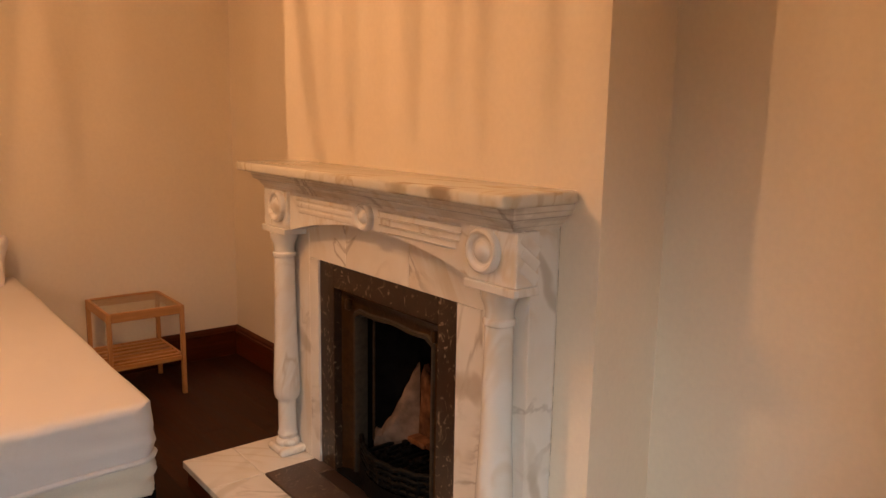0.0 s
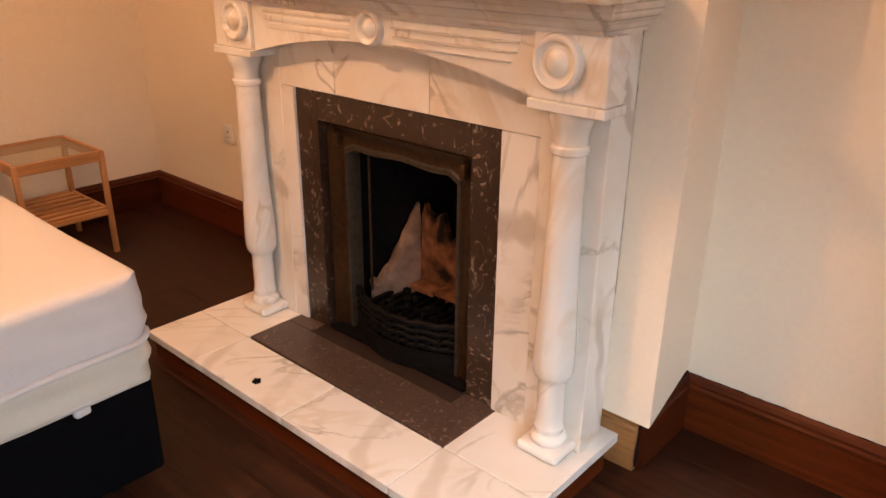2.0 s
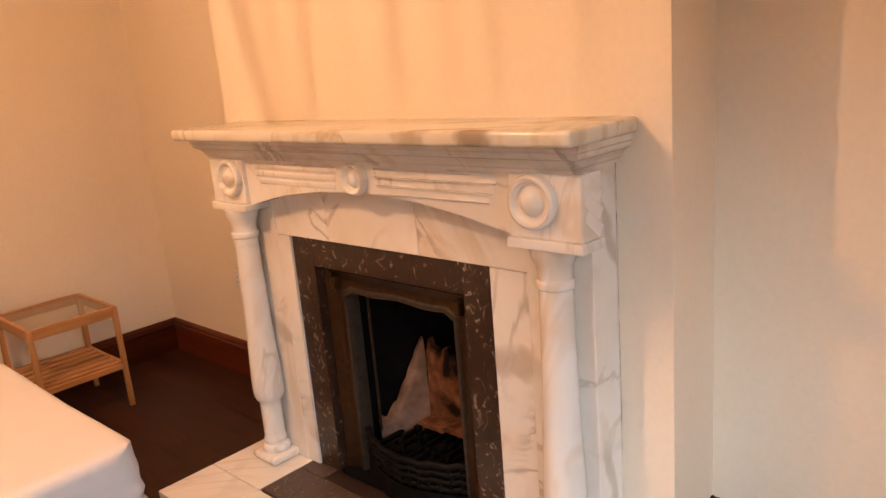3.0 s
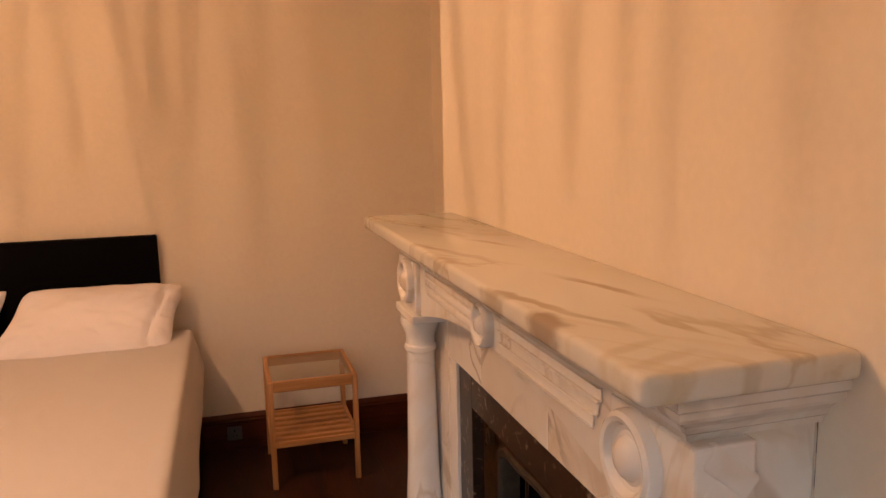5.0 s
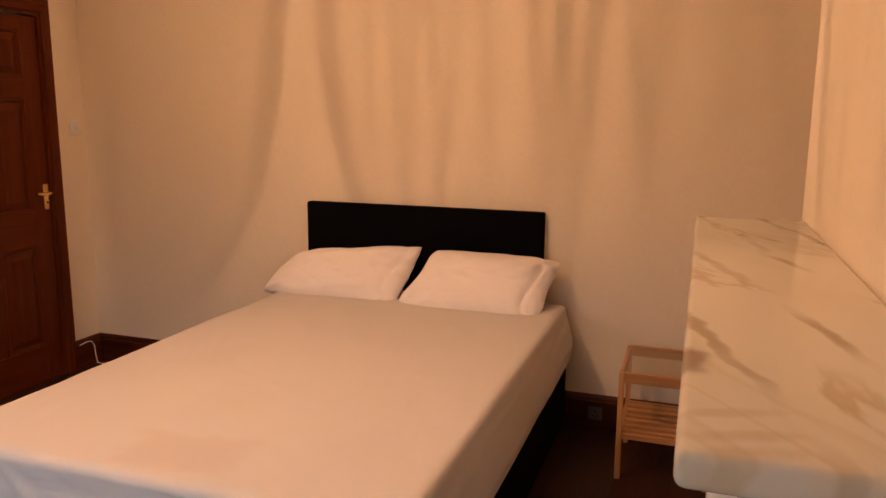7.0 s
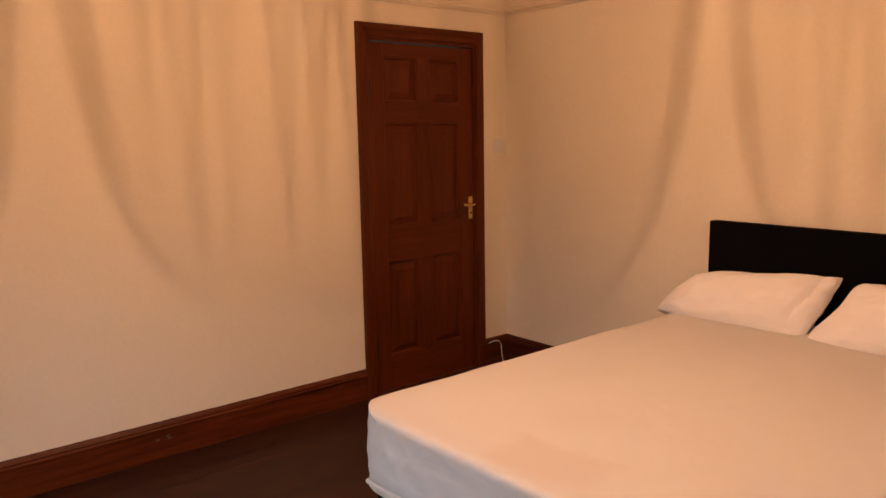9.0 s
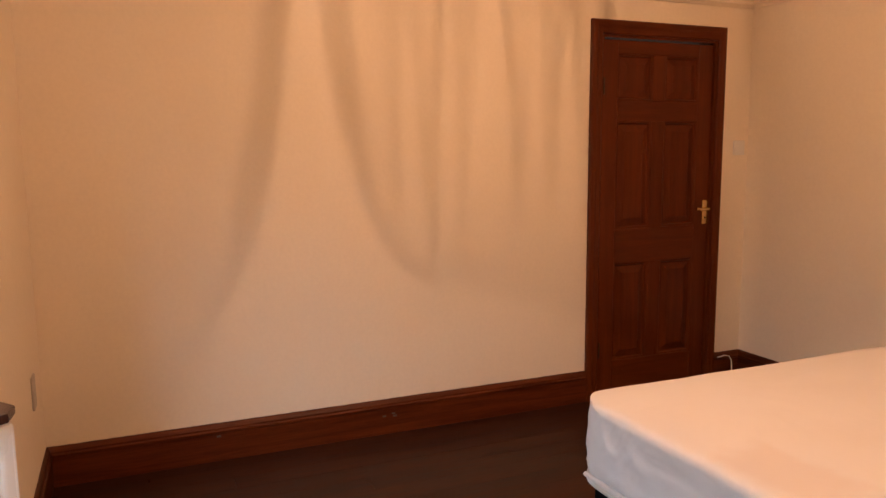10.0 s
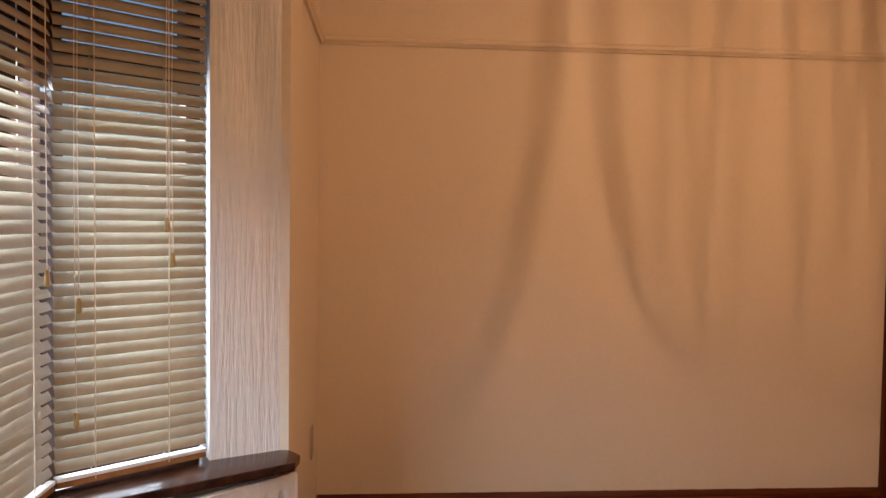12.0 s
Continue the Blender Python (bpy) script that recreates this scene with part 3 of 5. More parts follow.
trim = thing("trim", (0, 0, ZR), "cream painted moulded picture rail high on the walls", "picture rail", kind="structure")
part("rail", extrude(RAIL, on_west, YS, YN, mitre=(-1, -1)), PLASTER, trim)
part("rail", extrude(RAIL, on_north, XW, XE, mitre=(-1, -1)), PLASTER, trim)
part("rail", extrude(RAIL, on_east, YS, YB0, mitre=(-1, -1)), PLASTER, trim)
part("rail", extrude(RAIL, on_east, YB1, YN, mitre=(-1, -1)), PLASTER, trim)
part("rail", extrude(RAIL, on_breast, YB0, YB1, mitre=(1, 1)), PLASTER, trim)
part("rail", extrude(RAIL, on_south, XW, P0.x, mitre=(-1, 0)), PLASTER, trim)
part("rail", extrude(RAIL, on_south, D0.x, XE, mitre=(0, -1)), PLASTER, trim)

# ---- door ----
door = thing("door_1", (XW, (DY0 + DY1) / 2, 0), "closed dark-stained six-panel wooden door with a brass lever handle", "door", kind="structure")
ARCH = [(0, 0), (0.012, 0), (0.018, 0.008), (0.020, 0.030), (0.026, 0.045), (0.026, 0.066), (0.020, 0.073), (0, 0.073)]
# architrave: mitred casing round the opening, 'up' runs away from the opening
part("architrave", extrude(ARCH, lambda s, o, u: (XW + o, DY0 - u, s + (u if s > 1 else 0)), 0, DZ), DOORWOOD, door)
part("architrave", extrude(ARCH, lambda s, o, u: (XW + o, DY1 + u * 0.66, s + (u if s > 1 else 0)), 0, DZ), DOORWOOD, door)
part("architrave", extrude(ARCH, lambda s, o, u: (XW + o, s + (u * 0.66 if s > 3.4 else -u), DZ + u), DY0, DY1), DOORWOODY, door)
bm = abox(XW - T, DY0, 0, XW + 0.002, DY0 + 0.016, DZ)
box(bm, XW - T, DY1 - 0.016, 0, XW + 0.002, DY1, DZ)
box(bm, XW - T, DY0 + 0.016, DZ - 0.016, XW + 0.002, DY1 - 0.016, DZ)
part("door_lining", bm, DOORWOOD, door)
LX0, LX1 = XW - 0.052, XW - 0.012               # leaf
ly0, ly1, lz0, lz1 = DY0 + 0.019, DY1 - 0.019, 0.008, DZ - 0.024
leaf = part("leaf", abox(LX0, ly0, lz0, LX1 - 0.020, ly1, lz1), DOORWOOD, door)
ST = 0.098
ym = (ly0 + ly1) / 2
rails = [(lz0, 0.205), (0.765, 0.960), (1.555, 1.665), (lz1 - 0.072, lz1)]
for y0, y1 in ((ly0, ly0 + ST), (ly1 - ST, ly1)):
    part("stile", abox(LX1 - 0.020, y0, lz0, LX1, y1, lz1, bevel=0.002, segs=1), DOORWOOD, leaf)
for z0, z1 in rails:
    part("rail", abox(LX1 - 0.020, ly0 + ST, z0, LX1 - 0.0006, ly1 - ST, z1, bevel=0.002, segs=1), DOORWOODY, leaf)
for (_, z0), (z1, _) in zip(rails, rails[1:]):
    part("muntin", abox(LX1 - 0.020, ym - 0.045, z0, LX1 - 0.001, ym + 0.045, z1, bevel=0.002, segs=1), DOORWOOD, leaf)
    for y0, y1 in ((ly0 + ST, ym - 0.045), (ym + 0.045, ly1 - ST)):
        bm = bmesh.new()
        # raised and fielded panel: a bead, a groove, a sloping field and a flat middle
        steps = ((0.0, -0.004), (0.010, -0.006), (0.014, -0.015), (0.020, -0.017), (0.052, -0.006), (0.056, -0.004))
        loops = []
        for ins, dx in steps:
            loops.append([bm.verts.new((LX1 + dx, y, z)) for y, z in ((y0 + ins, z0 + ins), (y1 - ins, z0 + ins), (y1 - ins, z1 - ins), (y0 + ins, z1 - ins))])
        for a, b in zip(loops, loops[1:]):
            for k in range(4):
                bm.faces.new((a[k], a[(k + 1) % 4], b[(k + 1) % 4], b[k]))
        bm.faces.new(loops[-1])
        bmesh.ops.recalc_face_normals(bm, faces=bm.faces)
        part("panel", bm, DOORWOOD, leaf)
hz, hy = 1.042, ly1 - 0.022
plate = part("handle_plate", abox(LX1, hy - 0.021, hz - 0.080, LX1 + 0.006, hy + 0.021, hz + 0.060, bevel=0.004), BRASS, door, "brass lever plate with a keyhole", True)
lever = tube([(LX1 + 0.004, hy, hz + 0.012), (LX1 + 0.040, hy, hz + 0.012), (LX1 + 0.048, hy - 0.012, hz + 0.012), (LX1 + 0.050, hy - 0.045, hz + 0.010), (LX1 + 0.048, hy - 0.075, hz + 0.012), (LX1 + 0.047, hy - 0.100, hz + 0.016)], 0.0085)
part("lever", lever, BRASS, plate, smooth=True)
part("keyhole", lathe([(0.006, 0), (0.006, 0.001)], (LX1 + 0.0062, hy, hz - 0.042), 12, axis="X"), SOOT, plate)
for z in (0.28, 1.74):
    part("hinge", tube([(XW + 0.001, DY0 + 0.018, z - 0.045), (XW + 0.001, DY0 + 0.018, z + 0.045)], 0.006), BRASSIRON, door, smooth=True)
part("threshold", abox(XW - T, DY0 + 0.017, 0.001, XW + 0.004, DY1 - 0.017, 0.007, bevel=0.002, segs=1), DOORWOODY, door)

# ---- bay windows ----


def line_frame(a, b):
    """Place on the line a-b: s along it, o to the room side, u up."""
    d = (b - a).normalized()
    nrm = Vector((-d.y, d.x))
    return lambda s, o, u: (a.x + d.x * s + nrm.x * o, a.y + d.y * s + nrm.y * o, u)


def fbox(f, s0, o0, z0, s1, o1, z1, bm=None, bevel=0.0):
    """A box in a line's own frame."""
    t = box(bmesh.new(), s0, o0, z0, s1, o1, z1, bevel)
    for v in t.verts:
        v.co = Vector(f(*v.co))
    bmesh.ops.recalc_face_normals(t, faces=t.faces)
    if bm is None:
        return t
    me = bpy.data.meshes.new("piece")
    t.to_mesh(me)
    t.free()
    bm.from_mesh(me)
    bpy.data.meshes.remove(me)
    return bm


def window(name, a, b, mullions, transom):
    """A dark wooden casement set back in the bay, with its panes."""
    f = line_frame(a, b)
    w = (b - a).length
    z0, z1 = SILL, 2.20
    t = thing(name, (*((a + b) / 2), SILL), "dark wooden bay window frame behind a venetian blind", "window", kind="structure")
    o0, o1 = -0.125, -0.065
    fr = part("window_frame", fbox(f, 0, o0, z0, w, o1, z0 + 0.055), WINWOOD, t)
    part("rail", fbox(f, 0, o0, z1 - 0.06, w, o1, z1), WINWOOD, fr)
    part("transom", fbox(f, 0.045, o0, transom - 0.035, w - 0.045, o1 + 0.006, transom + 0.035), WINWOOD, fr)
    xs = [0] + [w * k / (mullions + 1) for k in range(1, mullions + 1)] + [w]
    for k, s in enumerate(xs):
        s0, s1 = (s, s + 0.045) if k == 0 else (s - 0.045, s) if k == len(xs) - 1 else (s - 0.028, s + 0.028)
        part("mullion", fbox(f, s0, o0, z0 + 0.055, s1, o1, z1 - 0.06), WINWOOD, fr)
    for s0, s1 in zip(xs, xs[1:]):
        for q0, q1 in ((z0 + 0.05, transom - 0.03), (transom + 0.03, z1 - 0.055)):
            p = part("pane", fbox(f, s0 + 0.02, -0.102, q0, s1 - 0.02, -0.098, q1), PANE, t)
            p.visible_shadow = False
    return t


TRANSOM = 1.845
window("window_1", P1, C0, 0, TRANSOM)
window("window_2", C0, C1, 1, TRANSOM)
post = fbox(line_frame(C0, C1), -0.045, -0.13, SILL, 0.040, -0.012, 2.20)
solid("window_post", post, WINWOOD, "dark wooden corner post between the bay windows", "window post", "structure")

# sill: one moulded board that follows the bay
E0, F0 = Vector((-1.032, 0.325)), Vector((-0.690, -0.210))
sill_out = [(-1.158, 0.294), (-1.108, 0.332), (E0.x, E0.y), (F0.x, F0.y), (2 * MX - F0.x, F0.y), (2 * MX - E0.x, E0.y), (2 * MX + 1.108, 0.332), (D0.x, 0.294),
            tuple(D1), (C1.x, C1.y - 0.05), (C0.x, C0.y - 0.05), (P1.x - 0.06, P1.y - 0.06), (P0.x - 0.02, P0.y - 0.02)]
bm = prism(sill_out, SILL - 0.027, SILL)
es = [e for e in bm.edges if abs(e.verts[0].co.z - e.verts[1].co.z) < 1e-6 and max(v.co.y for v in e.verts) > -0.2]
bmesh.ops.bevel(bm, geom=es, offset=0.006, segments=3, affect="EDGES", profile=0.6)
solid("window_sill", bm, SILLWOOD, "worn dark varnished wooden window sill above the radiators", "window sill", "structure", True)


def blind(name, a, b, label, pulls, ladders):
    """Venetian blind: head rail, slats on cords, a bottom rail, and cords with wooden pulls."""
    f = line_frame(a, b)
    w = (b - a).length
    t = thing(name, (*((a + b) / 2), SILL), label, "venetian blind", "blinds in the bay")
    z0, z1, pitch, half, lean = SILL + 0.014, 2.165, 0.0335, 0.0195, radians(56)
    part("head_rail", fbox(f, 0, -0.045, z1, w, 0.005, z1 + 0.035, bevel=0.003), SLAT, t)
    part("bottom_rail", fbox(f, 0.004, -0.030, z0, w - 0.004, 0.004, z0 + 0.016, bevel=0.003), PINE, t, "brown wooden bottom rail")
    part("bottom_slat", fbox(f, 0.003, -0.024, z0 + 0.017, w - 0.003, 0.007, z0 + 0.029, bevel=0.003), WHITEPAINT, t, "white strip above the bottom rail")
    # one curved slat, shared by all
    bm = bmesh.new()
    rows = []
    for k in range(6):
        q = -1 + 2 * k / 5
        o, u = half * q * math.cos(lean), -half * q * math.sin(lean)
        crown = 0.0035 * (1 - q * q)
        o, u = o + crown * math.sin(lean), u + crown * math.cos(lean)
        rows.append([[bm.verts.new(f(s, o - 0.014 + th * math.sin(lean), u + th * math.cos(lean))) for s in (0.003, w * 0.33, w * 0.66, w - 0.003)] for th in (0, 0.0022)])
    for r0, r1 in zip(rows, rows[1:]):
        for th in (0, 1):
            for k in range(3):
                bm.faces.new((r0[th][k], r0[th][k + 1], r1[th][k + 1], r1[th][k]))
        for k in (0, 3):
            bm.faces.new((r0[0][k], r0[1][k], r1[1][k], r1[0][k]))
    for r in (rows[0], rows[-1]):
        for k in range(3):
            bm.faces.new((r[0][k], r[0][k + 1], r[1][k + 1], r[1][k]))
    bmesh.ops.recalc_face_normals(bm, faces=bm.faces)
    me = mesh_of("slat", bm, SLAT, True)
    n = int((z1 - z0 - 0.046) / pitch)
    for i in range(n):
        s = new("slat", me)
        s.parent = t
        s.matrix_parent_inverse = t.matrix_basis.inverted()
        rise = Matrix.Translation((0, 0, z0 + 0.056 + i * pitch))
        about = Matrix.Translation((*a, 0))
        d = (b - a).normalized()
        s.matrix_basis = rise @ about @ Matrix.Rotation(radians(random.gauss(0, 1.6)), 4, Vector((d.x, d.y, 0))) @ Matrix.Rotation(random.gauss(0, 0.0012), 4, Vector((-d.y, d.x, 0))) @ about.inverted()
    for q in ladders:
        for o in (0.005, -0.030):
            part("ladder_cord", tube([f(w * q, o, z0 + 0.01), f(w * q, o, z1)], 0.0017, steps=5), CORD, t)
    for q, z in pulls:
        c = part("pull_cord", tube([f(w * q, 0.012, z1), f(w * q + 0.004, 0.013, (z + z1) / 2), f(w * q, 0.012, z + 0.02)], 0.0012, steps=5), CORD, t)
        part("cord_pull", lathe([(0.003, 0.024), (0.0050, 0.022), (0.0075, -0.012), (0.0070, -0.018), (0.003, -0.019)], f(w * q, 0.012, z), 10), PULLWOOD, c, "turned wooden cord pull", True)
    return t


blind("blind", P1 + (C0 - P1).normalized() * 0.008, C0 - (C0 - P1).normalized() * 0.001, "ivory venetian blind, half closed, over the side window",
      ((0.30, 1.405), (0.26, 1.305), (0.86, 1.19), (0.88, 0.885)), (0.28, 0.76))
blind("blind", C0 + Vector((0.003, 0)), C1 - Vector((0.01, 0)), "wide ivory venetian blind, half closed, over the front window",
      ((0.035, 1.27),), (0.07, 0.5, 0.93))


def radiator(name, a, b, label):
    """Pressed steel panel radiator: fluted front panel, rolled top edge, side edges, valve and brackets."""
    f = line_frame(a, b)
    w = (b - a).length
    z0, z1 = 0.12, 0.640
    t = thing(name, (*((a + b) / 2), 0), label, "radiator", "radiators in the bay")
    pitch = 0.054
    n = int((w - 0.04) / pitch)
    m0 = (w - n * pitch) / 2
    bm = bmesh.new()
    # one flute after another, each a shallow recess with rounded ends
    def depth(s, z):
        k = ((s - m0) / pitch) % 1.0
        if not m0 <= s <= w - m0:
            return 0
        e = min(z - (z0 + 0.035), (z1 - 0.035) - z)
        g = max(0, 1 - abs(k - 0.5) / 0.27)
        g = g * g * (3 - 2 * g)
        return -0.015 * g * max(0, min(1, e / 0.022))
    ss = sorted({0, w, *[m0 + pitch * (i + q) for i in range(n) for q in (0, 0.23, 0.3, 0.38, 0.5, 0.62, 0.7, 0.77)]})
    zs = [z0, z0 + 0.034, z0 + 0.040, z0 + 0.048, z0 + 0.058, (z0 + z1) / 2, z1 - 0.058, z1 - 0.048, z1 - 0.040, z1 - 0.034, z1]
    g = [[bm.verts.new(f(s, depth(s, z), z)) for s in ss] for z in zs]
    for r0, r1 in zip(g, g[1:]):
        for k in range(len(ss) - 1):
            bm.faces.new((r0[k], r0[k + 1], r1[k + 1], r1[k]))
    bmesh.ops.recalc_face_normals(bm, faces=bm.faces)
    panel = part("panel", bm, WHITEPAINT, t, "fluted white enamelled panel", True)
    part("edge", fbox(f, 0, -0.022, z1 - 0.001, w, 0.0015, z1 + 0.006, bevel=0.003), WHITEPAINT, panel)
    part("edge", fbox(f, 0, -0.022, z0 - 0.006, w, 0.0015, z0 + 0.001, bevel=0.003), WHITEPAINT, panel)
    for s in (0, w - 0.004):
        part("edge", fbox(f, s - 0.002, -0.022, z0, s + 0.006, 0.0012, z1, bevel=0.002), WHITEPAINT, panel)
    part("back_panel", fbox(f, 0.01, -0.060, z0 + 0.01, w - 0.01, -0.050, z1 - 0.004, bevel=0.003), WHITEPAINT, t)
    for s in (0.12, w - 0.12):
        part("bracket", fbox(f, s - 0.02, -0.075, z1 - 0.15, s + 0.02, -0.022, z1 - 0.02), WHITEPAINT, t)
        part("foot_pipe", tube([f(s, -0.036, 0.0), f(s, -0.036, z0)], 0.0075), WHITEPAINT, t, smooth=True)
    return t


radiator("radiator", Vector((-1.095, 0.325)), Vector((-0.692, -0.115)), "white fluted steel panel radiator under the side window")
radiator("radiator", Vector((-0.672, -0.150)), Vector((0.70, -0.150)), "white fluted steel panel radiator under the front window")

# ---- fireplace ----
HT = 0.10                                       # top of the hearth


def fy(t):
    return FY + t


def fm(t):
    return FM + t


mantel = thing("mantelpiece", (XB, FY, HT), "white veined marble fireplace surround with turned columns and rosettes", "fireplace")
part("mantel_shelf", abox(1.222, 1.167, 1.206, XB - 0.001, 2.645, 1.240, bevel=0.009, segs=3), SHELFMARBLE, mantel, "veined marble shelf with a worn edge", True)
CORN = [(0, 1.142), (0.009, 1.142), (0.011, 1.150), (0.016, 1.153), (0.022, 1.162), (0.034, 1.172), (0.046, 1.176), (0.050, 1.181), (0.050, 1.188), (0.056, 1.192), (0.058, 1.206), (0, 1.206)]
CORN = [(o * 0.78, u) for o, u in CORN]
FX = 1.316
cor = extrude(CORN, lambda s, o, u: (FX - o, s, u), fm(-0.666), fm(0.690), mitre=(1, 1))
extrude(CORN, lambda s, o, u: (s, fm(-0.666) - o, u), FX, XB - 0.001, cor, mitre=(1, 0))
extrude(CORN, lambda s, o, u: (s, fm(0.690) + o, u), FX, XB - 0.001, cor, mitre=(1, 0))
part("cornice", cor, MARBLE, mantel)
# arched frieze
bm = bmesh.new()
n = 32
front_lo, front_hi, back_lo, back_hi = [], [], [], []
for i in range(n + 1):
    t = -0.51 + 1.02 * i / n
    z = 0.998 + 0.068 * (1 - (t / 0.51) ** 2)
    front_lo.append(bm.verts.new((FX + 0.004, fm(t), z)))
    front_hi.append(bm.verts.new((FX + 0.004, fm(t), 1.142)))
    back_lo.append(bm.verts.new((1.384, fm(t), z)))
    back_hi.append(bm.verts.new((1.384, fm(t), 1.142)))
for i in range(n):
    bm.faces.new((front_lo[i], front_lo[i + 1], front_hi[i + 1], front_hi[i]))
    bm.faces.new((back_lo[i], back_lo[i + 1], front_lo[i + 1], front_lo[i]))
    bm.faces.new((front_hi[i], front_hi[i + 1], back_hi[i + 1], back_hi[i]))
bmesh.ops.recalc_face_normals(bm, faces=bm.faces)
frieze = part("frieze", bm, PALEMARBLE, mantel, "pale marble frieze with a shallow arch", True)
for side in (-1, 1):
    for z, t0, t1 in ((1.122, 0.078, 0.462), (1.100, 0.082, 0.455), (1.078, 0.086, 0.440)):
        bm = box(bmesh.new(), FX + 0.0016, fm(side * t0), z - 0.0088, FX + 0.010, fm(side * t1), z + 0.0088, bevel=0.0046, segs=3)
        part("reed", bm, PALEMARBLE, frieze, smooth=True)


def rosette(y, z, r, x):
    prof = [(r, 0), (r, -0.010), (r * 0.96, -0.017), (r * 0.86, -0.021), (r * 0.76, -0.019), (r * 0.66, -0.010), (r * 0.56, -0.008), (r * 0.47, -0.010), (r * 0.40, -0.017), (r * 0.26, -0.023), (r * 0.08, -0.025)]
    return lathe(prof, (x, y, z), 36, axis="X")


part("rosette", rosette(fm(0), 1.104, 0.045, FX + 0.004), PALEMARBLE, frieze, smooth=True)
for side in (-1, 1):
    y0, y1 = sorted((fm(side * 0.51), fm(side * 0.692)))
    block = part("corner_block", abox(FX - 0.010, y0, 1.002, 1.384, y1, 1.142, bevel=0.004), PALEMARBLE, mantel)
    part("rosette", rosette(fm(side * 0.575), 1.083, 0.060, FX - 0.010), PALEMARBLE, block, smooth=True)
    part("abacus", abox(FX - 0.022, y0 - 0.006, 0.980, 1.384, y1 + 0.004, 1.002, bevel=0.003), PALEMARBLE, block)
    for k in range(3):
        q = abox(-0.040, -0.008, -0.0185, 0.040, 0.008, 0.0185, bevel=0.0075, segs=3)
        q.transform(Matrix.Translation((FX + 0.036, fm(side * 0.6850), 1.108 - 0.036 * k)) @ Matrix.Rotation(radians(38), 4, "Y"))
        part("carved_leaf", q, PALEMARBLE, block, smooth=True)
    p0, p1 = sorted((fm(side * 0.487), fm(-0.664 if side < 0 else 0.682)))
    if side < 0:
        part("open_joint", ragged_line((XB, fm(-0.6645), 0.45), (XB, fm(-0.6645), 1.145), 0.0004, 0.010, 2.0, 5.0), GAP, mantel, "dark open joint against the plaster")
    part("pilaster", abox(1.384, p0, HT, XB - 0.001, p1, 1.145, bevel=0.003), MARBLE, mantel)
    cx, cy = (1.338, fm(0.596)) if side > 0 else (1.350, fm(-0.590))
    part("column_base", abox(cx - 0.060, cy - 0.062, HT, cx + 0.052, cy + 0.062, HT + 0.032, bevel=0.013, segs=3), PALEMARBLE, mantel, smooth=True)
    COL = [(0.046, 0.132), (0.049, 0.140), (0.049, 0.148), (0.044, 0.156), (0.037, 0.160), (0.038, 0.168), (0.0405, 0.176), (0.037, 0.184), (0.0365, 0.200), (0.0365, 0.305), (0.039, 0.316), (0.047, 0.324),
           (0.0515, 0.338), (0.0525, 0.360), (0.0520, 0.400), (0.0500, 0.450), (0.0475, 0.510), (0.0450, 0.580), (0.0425, 0.680), (0.0405, 0.780), (0.0395, 0.862), (0.0395, 0.866),
           (0.0445, 0.870), (0.0460, 0.877), (0.0445, 0.884), (0.0400, 0.888), (0.0400, 0.904), (0.0430, 0.920), (0.0500, 0.935), (0.0540, 0.946), (0.0540, 0.962)]
    part("column", lathe([(r * 0.97, h + (0.018 if h > 0.6 else 0)) for r, h in COL], (cx, cy, 0), 40, shape=lambda a, h: 1 + (0.035 * abs(math.cos(4 * a)) if 0.33 < h < 0.47 else 0.018 * abs(math.cos(4 * a)) if 0.47 <= h < 0.55 else 0)), PALEMARBLE, mantel, "turned marble column with a leafed bulb", True)
# slips: marble panels behind the arch, then brown stone
for y0, y1, z0, z1 in ((fy(-0.520), fy(-0.400), HT, 0.893), (fy(0.400), fy(0.520), HT, 0.893), (fy(-0.520), fy(-0.165), 0.8945, 1.142), (fy(-0.1635), fy(0.205), 0.8945, 1.142), (fy(0.2065), fy(0.520), 0.8945, 1.142)):
    part("marble_panel", abox(1.386, y0, z0, XB - 0.002, y1, z1, bevel=0.0015, segs=1), MARBLE, mantel)
for y0, y1, z0, z1 in ((fy(-0.400), fy(-0.302), HT, 0.892), (fy(0.302), fy(0.400), HT, 0.892), (fy(-0.302), fy(0.302), 0.806, 0.892)):
    part("stone_panel", abox(1.395, y0, z0, XB - 0.003, y1, z1, bevel=0.001, segs=1), SLATE, mantel, "dark brown fossil marble panel")

# cast-iron insert
insert = thing("fireplace_insert", (1.45, FY, HT), "blackened cast-iron fireplace insert with a bronze frame and curved grate", "fireplace insert")


def ring_frame(levels, bm=None):
    """Nested upright arches from (half width, top, x, wave) levels, joined into a moulded frame."""
    bm = bm or bmesh.new()
    rows = []
    for hw, top, x, wave in levels:
        drop = 0.040 if wave else 0.020
        row = [(x, fy(-hw), HT + 0.001), (x, fy(-hw), HT + (top - HT) * 0.5), (x, fy(-hw), top - drop)]
        for k in range(13):
            q = -1 + 2 * k / 12
            z = top - wave * 0.5 + wave * 0.25 * math.cos(q * math.pi * 1.9)
            bend = max(0, abs(q) - 0.86) / 0.14
            row.append((x, fy(q * hw), z - (0.022 * bend ** 2 if wave else 0)))
        row += [(x, fy(hw), top - drop), (x, fy(hw), HT + (top - HT) * 0.5), (x, fy(hw), HT + 0.001)]
        rows.append([bm.verts.new(p) for p in row])
    for a, b in zip(rows, rows[1:]):
        for i in range(len(a) - 1):
            bm.faces.new((a[i], a[i + 1], b[i + 1], b[i]))
    bmesh.ops.recalc_face_normals(bm, faces=bm.faces)
    return bm


